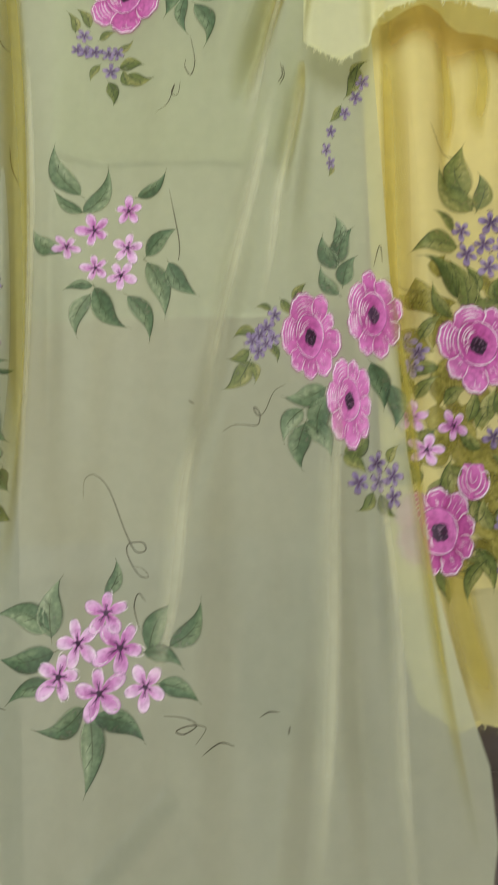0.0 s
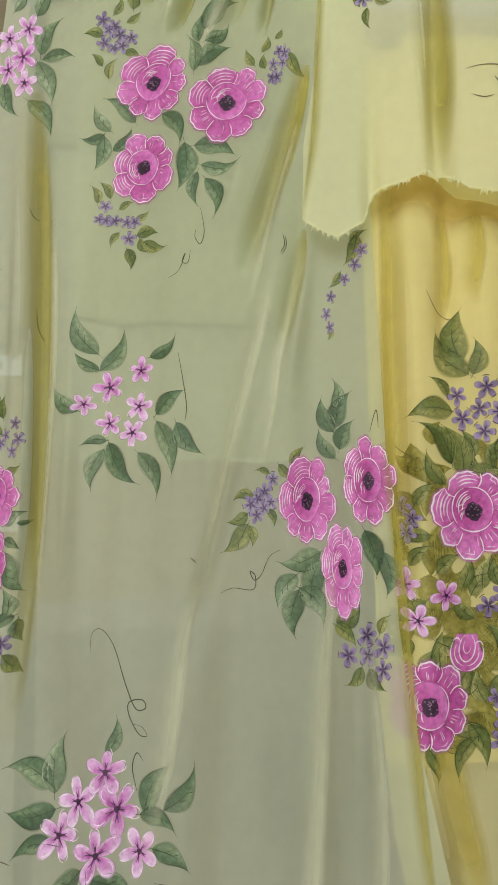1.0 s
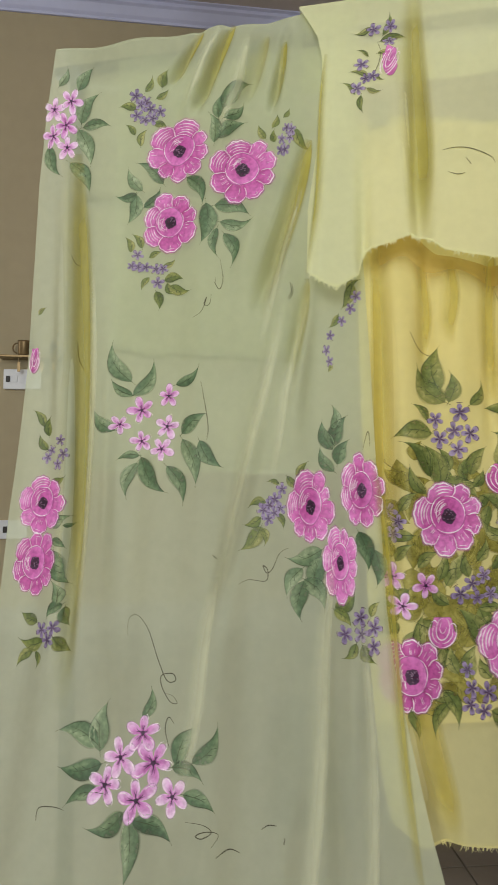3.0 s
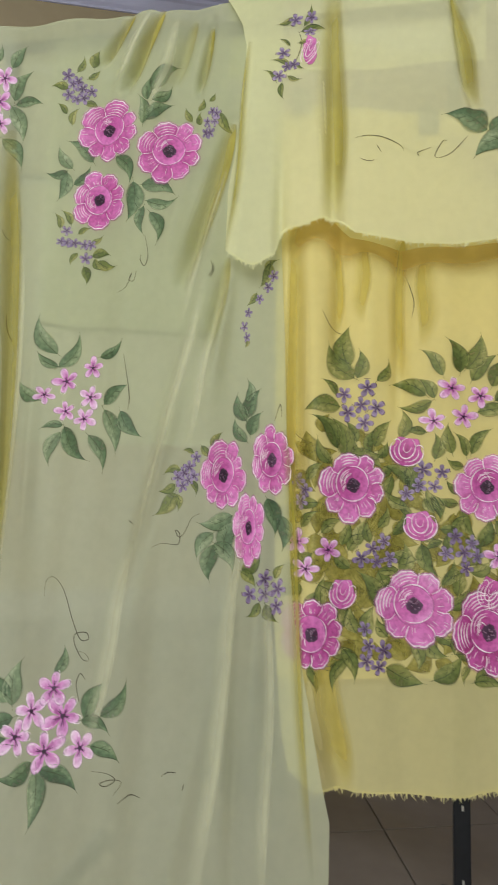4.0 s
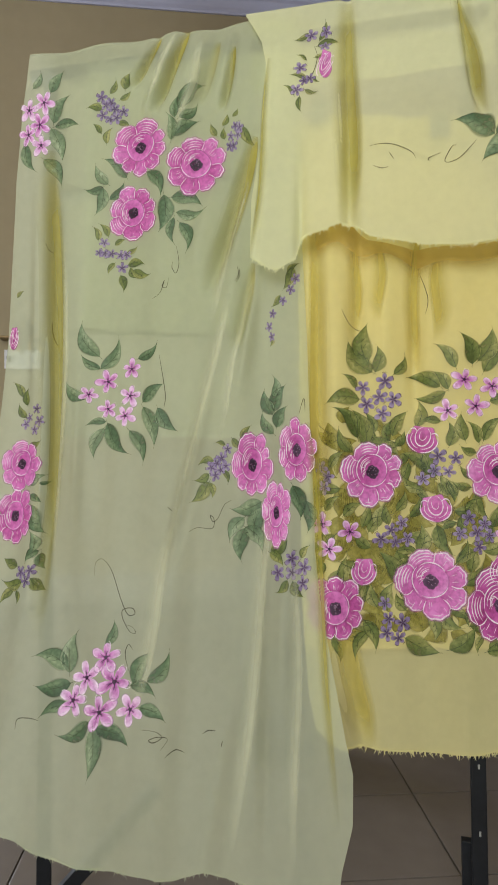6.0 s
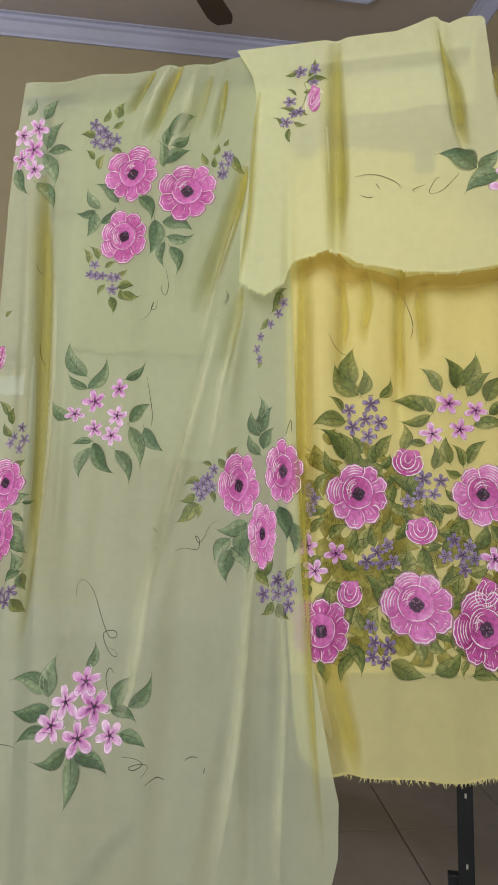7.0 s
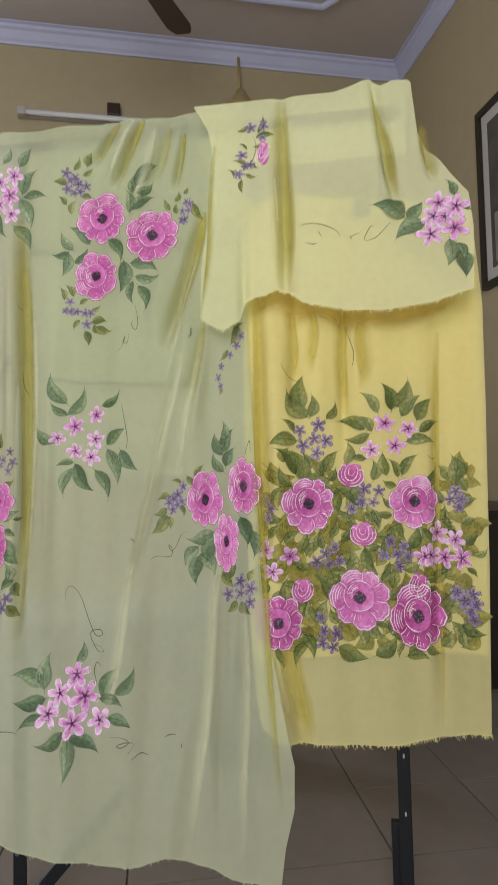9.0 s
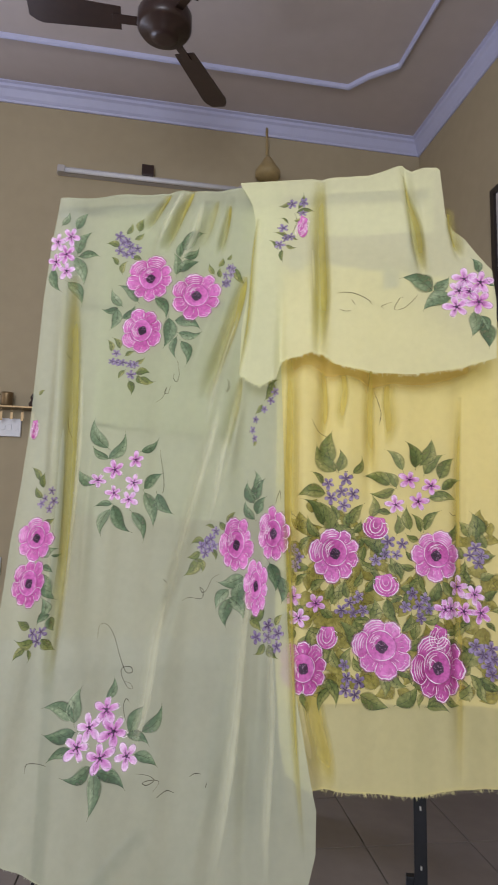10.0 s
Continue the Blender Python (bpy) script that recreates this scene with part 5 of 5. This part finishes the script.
leaf_rows("C", 0.34, "o", [(0.3176, 1.6135, 0.2932, 1.6021), (0.3374, 1.5952, 0.3515, 1.6308), (0.3327, 1.5851, 0.3713, 1.5895), (0.3135, 1.5609, 0.2986, 1.5761), (0.3281, 1.5645, 0.3503, 1.5701), (0.3141, 1.524, 0.2846, 1.5391), (0.3238, 1.5282, 0.3356, 1.5152), (0.3096, 1.5057, 0.331, 1.495), (0.3001, 1.494, 0.3006, 1.4646), (0.2903, 1.4968, 0.2752, 1.5207)])
violets("C", [(0.3226, 1.6076, 0.0155, 0.0143), (0.3498, 1.6096, 0.0107, 0.0142), (0.3472, 1.5832, 0.0152, 0.0105), (0.302, 1.5483, 0.015, 0.0116), (0.295, 1.5069, 0.0147, 0.0147), (0.3083, 1.5225, 0.0114, 0.0114), (0.3199, 1.5255, 0.0114, 0.0114)])
buds("C", [(0.3478, 1.5504, 0.0125, 0.0290, 0.45)])
scroll("C", [(0.4219, 1.3779), (0.4419, 1.3798), (0.4645, 1.3753), (0.4916, 1.3606), (0.4988, 1.3486)])
scroll("C", [(0.4283, 1.3412), (0.4418, 1.3351), (0.4535, 1.3362)])
scroll("C", [(0.4554, 1.3619), (0.4626, 1.3496)])
scroll("C", [(0.5232, 1.3408), (0.5205, 1.3467), (0.5416, 1.3557)])
scroll("C", [(0.5521, 1.3369), (0.5477, 1.3428), (0.5598, 1.3655), (0.5671, 1.3673)])
scroll("C", [(0.5521, 1.3369), (0.573, 1.3455), (0.6002, 1.3739)])
scroll("C", [(0.3278, 1.5857), (0.333, 1.5639), (0.3237, 1.5335), (0.3046, 1.5145)])
leaf_rows("C", 0.6, "g", [(0.6292, 1.381, 0.5724, 1.4214), (0.6323, 1.3806, 0.6662, 1.4067), (0.6674, 1.3675, 0.6078, 1.343), (0.7248, 1.4158, 0.7166, 1.4503), (0.7391, 1.4015, 0.753, 1.3807), (0.7103, 1.3261, 0.7076, 1.2718), (0.7246, 1.3165, 0.7386, 1.2817), (0.7268, 1.3017, 0.7386, 1.2464)])
florets("C", [(0.6942, 1.4033, 0.0297, 0.0297, 0.3), (0.6829, 1.3765, 0.0294, 0.0281, 1.0), (0.6762, 1.3399, 0.0314, 0.0314, 0.5), (0.7266, 1.3928, 0.0296, 0.0321, 1.4), (0.7213, 1.3483, 0.0316, 0.0316, 0.8), (0.7037, 1.3733, 0.0269, 0.0269, 0.1)])

# ---- things on the walls and ceiling ----
def build_fan(u, v, z):
    root = thing("ceiling_fan", (u, v, HIGH), "dark brown three-bladed ceiling fan at rest under the ceiling", "fan", room=True)
    part("canopy", lathe([(0.02, 0.0), (0.06, 0.0), (0.062, -0.012), (0.035, -0.07), (0.02, -0.075)], (u, v, HIGH)), BROWN, root, smooth=True)
    part("downrod", add_tube(bmesh.new(), (u, v, HIGH - 0.07), (u, v, z + 0.09), 0.012), BROWN, root, smooth=True)
    part("motor", lathe([(0.02, 0.10), (0.045, 0.095), (0.06, 0.06), (0.115, 0.05), (0.128, 0.03), (0.128, -0.03), (0.115, -0.05), (0.07, -0.06), (0.065, -0.085), (0.03, -0.09)], (u, v, z)), BROWN, root, smooth=True)
    for k in range(3):
        a = radians(178 + 120 * k)
        m = Matrix.Translation((u, v, z - 0.01)) @ Matrix.Rotation(a, 4, "Z") @ Matrix.Rotation(radians(11), 4, "X")
        bm = bmesh.new()
        n = 14
        top = []
        for q in range(n + 1):
            r = 0.20 + 0.42 * q / n
            w = 0.055 + 0.018 * q / n
            if q >= n - 2:
                w *= 0.85 if q == n - 1 else (0.55 if q == n else 1)
            top.append([(r, -w, 0.004), (r, w, 0.004), (r, w, -0.002), (r, -w, -0.002)])
        rings = [[bm.verts.new(m @ Vector(p)) for p in ring] for ring in top]
        for a0, b0 in zip(rings, rings[1:]):
            for j in range(4):
                bm.faces.new((a0[j], a0[(j + 1) % 4], b0[(j + 1) % 4], b0[j]))
        bm.faces.new(rings[0])
        bm.faces.new(rings[-1])
        bmesh.ops.recalc_face_normals(bm, faces=bm.faces)
        blade = part("blade", bm, BROWN, root)
        part("blade_arm", add_box(bmesh.new(), 0.10, 0.24, -0.022, 0.022, -0.007, -0.002, bevel=0.002, turn=m), BROWN, blade)


build_fan(0.057, 2.203, 3.2)


def build_tube_light():
    u0, u1, z = -0.565, 0.66, 3.075
    root = thing("tube_light", (0.0, V1, z), "unlit grey tube light fixed high on the wall", "light fitting", room=True)
    part("housing", box_mesh(u0, u1, V1 - 0.045, V1 - 0.001, z - 0.022, z + 0.022, bevel=0.006), TUBE, root)
    part("tube", add_tube(bmesh.new(), (u0 + 0.05, V1 - 0.062, z - 0.012), (u1 - 0.05, V1 - 0.062, z - 0.012), 0.014), PLASTIC, root, smooth=True)
    for u in (u0 + 0.03, u1 - 0.03):
        part("end_cap", box_mesh(u - 0.022, u + 0.022, V1 - 0.08, V1 - 0.046, z - 0.032, z + 0.012, bevel=0.004), TUBE, root)
    part("bracket", box_mesh(-0.035, 0.045, V1 - 0.05, V1 - 0.001, z + 0.023, z + 0.10, bevel=0.008), BROWN, root, "dark bracket")


build_tube_light()


def build_ornament():
    u, z = 0.797, 3.20
    root = thing("hanging_ornament", (u, V1 - 0.05, HIGH - 0.105), "khaki cone on a cord hung below the cornice", "ornament", room=True)
    part("cord", add_tube(bmesh.new(), (u, V1 - 0.03, HIGH - 0.06), (u, V1 - 0.055, z + 0.10), 0.009), KHAKI, root, smooth=True)
    part("cone", lathe([(0.012, 0.11), (0.03, 0.09), (0.05, 0.05), (0.085, 0.0), (0.085, -0.03), (0.06, -0.05)], (u, V1 - 0.09, z)), KHAKI, root, smooth=True)


build_ornament()


def build_picture():
    v0, v1, z0, z1, w = 1.83, 2.495, 1.795, 2.738, 0.034
    u = U1
    root = thing("framed_picture", (u, (v0 + v1) / 2, z0), "black framed dark print with a pale mat on the wall", "picture", room=True)
    bm = bmesh.new()
    add_box(bm, u - 0.032, u - 0.001, v0, v1, z0, z0 + w)
    add_box(bm, u - 0.032, u - 0.001, v0, v1, z1 - w, z1)
    add_box(bm, u - 0.032, u - 0.001, v0, v0 + w, z0 + w, z1 - w)
    add_box(bm, u - 0.032, u - 0.001, v1 - w, v1, z0 + w, z1 - w)
    part("frame", bm, BLACKWOOD, root)
    part("mat_board", box_mesh(u - 0.016, u - 0.002, v0 + w, v1 - w, z0 + w, z1 - w), MAT, root)
    part("print", box_mesh(u - 0.019, u - 0.0165, v0 + w + 0.06, v1 - w - 0.055, z0 + w + 0.06, z1 - w - 0.06), PHOTO, root)
    part("print_patch", box_mesh(u - 0.0215, u - 0.0195, v0 + w + 0.2, v1 - w - 0.09, z0 + w + 0.08, z0 + w + 0.33), plain("grey_patch", (0.2, 0.2, 0.19), 0.4, 0.4, 9, 0.0), root, "paler grey area of the print")


build_picture()


def build_key_shelf():
    u, z = -0.766, 1.518
    root = thing("key_shelf", (u, V1, z), "thin dark wall shelf with hanging keys and a brass mug", "shelf", room=True)
    part("board", box_mesh(u - 0.13, u + 0.20, V1 - 0.10, V1 - 0.001, z - 0.006, z + 0.006, bevel=0.002), BRASS, root)
    for k in range(4):
        uu = u - 0.02 + 0.06 * k
        hook = part("hook", add_tube(bmesh.new(), (uu, V1 - 0.09, z - 0.03), (uu, V1 - 0.09, z - 0.006), 0.003), BRASS, root)
        part("key", box_mesh(uu - 0.008, uu + 0.008, V1 - 0.092, V1 - 0.088, z - 0.085 + 0.01 * (k % 2), z - 0.031, bevel=0.001), BRASS, hook)
    mug = thing("brass_mug", (u, V1 - 0.055, z + 0.007), "aged brass mug standing on the wall shelf", "mug", room=True)
    part("body", lathe([(0.030, 0.0), (0.034, 0.005), (0.034, 0.07), (0.037, 0.082), (0.033, 0.082), (0.030, 0.07), (0.028, 0.01)], (u, V1 - 0.055, z + 0.007)), BRASS, mug, smooth=True)
    bm = bmesh.new()
    for k in range(8):
        a0, a1 = radians(95 + 170 * k / 8), radians(95 + 170 * (k + 1) / 8)
        add_tube(bm, (u - 0.034 + 0.028 * math.cos(a0), V1 - 0.055, z + 0.05 + 0.028 * math.sin(a0)), (u - 0.034 + 0.028 * math.cos(a1), V1 - 0.055, z + 0.05 + 0.028 * math.sin(a1)), 0.004, 8)
    part("handle", bm, BRASS, mug)
    pot = thing("trinket", (u + 0.15, V1 - 0.05, z + 0.007), "small dark trinket standing on the wall shelf", "trinket", room=True)
    part("body", lathe([(0.022, 0.0), (0.026, 0.02), (0.012, 0.045), (0.018, 0.06), (0.006, 0.085)], (u + 0.15, V1 - 0.05, z + 0.007)), BROWN, pot, smooth=True)


build_key_shelf()


def build_switchboard(u, z, w, h, count, label):
    root = thing("switchboard", (u, V1, z), label, "switch", "switchboards on the wall", room=True)
    part("plate", box_mesh(u - w / 2, u + w / 2, V1 - 0.028, V1 - 0.001, z - h / 2, z + h / 2, bevel=0.005), PLASTIC, root)
    for k in range(count):
        uu = u - w / 2 + w * (k + 0.7) / (count + 0.4)
        part("switch", box_mesh(uu - 0.011, uu + 0.011, V1 - 0.034, V1 - 0.0285, z - 0.017, z + 0.017, bevel=0.002), PLASTIC if k else LEATHER, root)


build_switchboard(-0.781, 1.402, 0.20, 0.11, 5, "white plastic switchboard below the key shelf")
build_switchboard(-0.823, 0.582, 0.16, 0.10, 2, "white plastic socket plate low on the wall")


# ---- things on the floor ----
def build_sideboard():
    u0, u1, v0, v1, h = 1.34, U1 - 0.02, 1.85, 2.75, 0.70
    root = thing("low_cabinet", ((u0 + u1) / 2, (v0 + v1) / 2, 0), "black stained open wooden cabinet standing against the wall", "cabinet", room=True)
    part("top", box_mesh(u0, u1, v0, v1, h - 0.03, h, bevel=0.004), BLACKWOOD, root)
    for v in (v0 + 0.012, v1 - 0.012):
        part("side_panel", box_mesh(u0 + 0.01, u1, v - 0.012, v + 0.012, 0.0, h - 0.031, bevel=0.002), BLACKWOOD, root)
    part("back_panel", box_mesh(u1 - 0.012, u1, v0 + 0.025, v1 - 0.025, 0.02, h - 0.032), BLACKWOOD, root)
    for z in (0.06, 0.36):
        part("shelf", box_mesh(u0 + 0.012, u1 - 0.013, v0 + 0.025, v1 - 0.025, z, z + 0.022, bevel=0.002), BLACKWOOD, root)
    bowl = thing("metal_bowl", (1.52, 2.25, 0.383), "brushed metal bowl standing on the cabinet shelf", "bowl", room=True)
    part("bowl", lathe([(0.05, 0.0), (0.055, 0.012), (0.10, 0.05), (0.125, 0.12), (0.13, 0.125), (0.12, 0.118), (0.09, 0.05), (0.03, 0.02)], (1.52, 2.25, 0.383)), BOWL, bowl, smooth=True)


build_sideboard()


def build_bag():
    x, y = 0.19, 1.50
    root = thing("black_bag", (x, y, 0), "black leatherette bag standing on the tiled floor", "bag")
    bm = bmesh.new()
    rings = []
    for z, w, d in ((0.0, 0.10, 0.055), (0.02, 0.115, 0.065), (0.14, 0.12, 0.06), (0.26, 0.10, 0.035), (0.30, 0.09, 0.012)):
        rings.append([bm.verts.new((x + w * abs(math.cos(a)) ** 0.6 * (1 if math.cos(a) >= 0 else -1), y + d * abs(math.sin(a)) ** 0.6 * (1 if math.sin(a) >= 0 else -1), z)) for a in [2 * math.pi * k / 28 for k in range(28)]])
    for a, b in zip(rings, rings[1:]):
        for k in range(28):
            bm.faces.new((a[k], a[(k + 1) % 28], b[(k + 1) % 28], b[k]))
    bm.faces.new(list(reversed(rings[0])))
    bm.faces.new(rings[-1])
    part("body", bm, LEATHER, root, smooth=True)
    bm = bmesh.new()
    for k in range(10):
        a0, a1 = math.pi * k / 10, math.pi * (k + 1) / 10
        add_tube(bm, (x + 0.06 * math.cos(a0), y, 0.29 + 0.10 * math.sin(a0)), (x + 0.06 * math.cos(a1), y, 0.29 + 0.10 * math.sin(a1)), 0.006, 8)
    part("handle", bm, LEATHER, root)


build_bag()

# ---- floor tiles ----
TILE_W, JOINT, TU, TV = 0.3, 0.004, 0.793, 0.886
tile_bm = box_mesh(JOINT / 2, TILE_W - JOINT / 2, JOINT / 2, TILE_W - JOINT / 2, -0.0035, 0.0, bevel=0.0012)
tile_me = bpy.data.meshes.new("tile")
tile_bm.to_mesh(tile_me)
tile_bm.free()
tile_me.materials.append(TILE)
far = bmesh.new()
u_first, v_first = TU - TILE_W * math.ceil((TU - U0 + 0.3) / TILE_W), TV - TILE_W * math.ceil((TV - V0 + 0.3) / TILE_W)
u = u_first
while u < U1 + 0.3:
    v = v_first
    while v < V1 + 0.3:
        if -0.9 < u and 0.2 < v:
            ob = new("tile", tile_me)
            ob.parent = floor
            ob.location = (u, v, 0)
        else:
            add_box(far, u + JOINT / 2, u + TILE_W - JOINT / 2, v + JOINT / 2, v + TILE_W - JOINT / 2, -0.0035, 0.0)
        v += TILE_W
    u += TILE_W
rest = part("far_tiles", far, TILE, floor, "floor tiles away from the rack")
tagged(rest, kind="stuff")
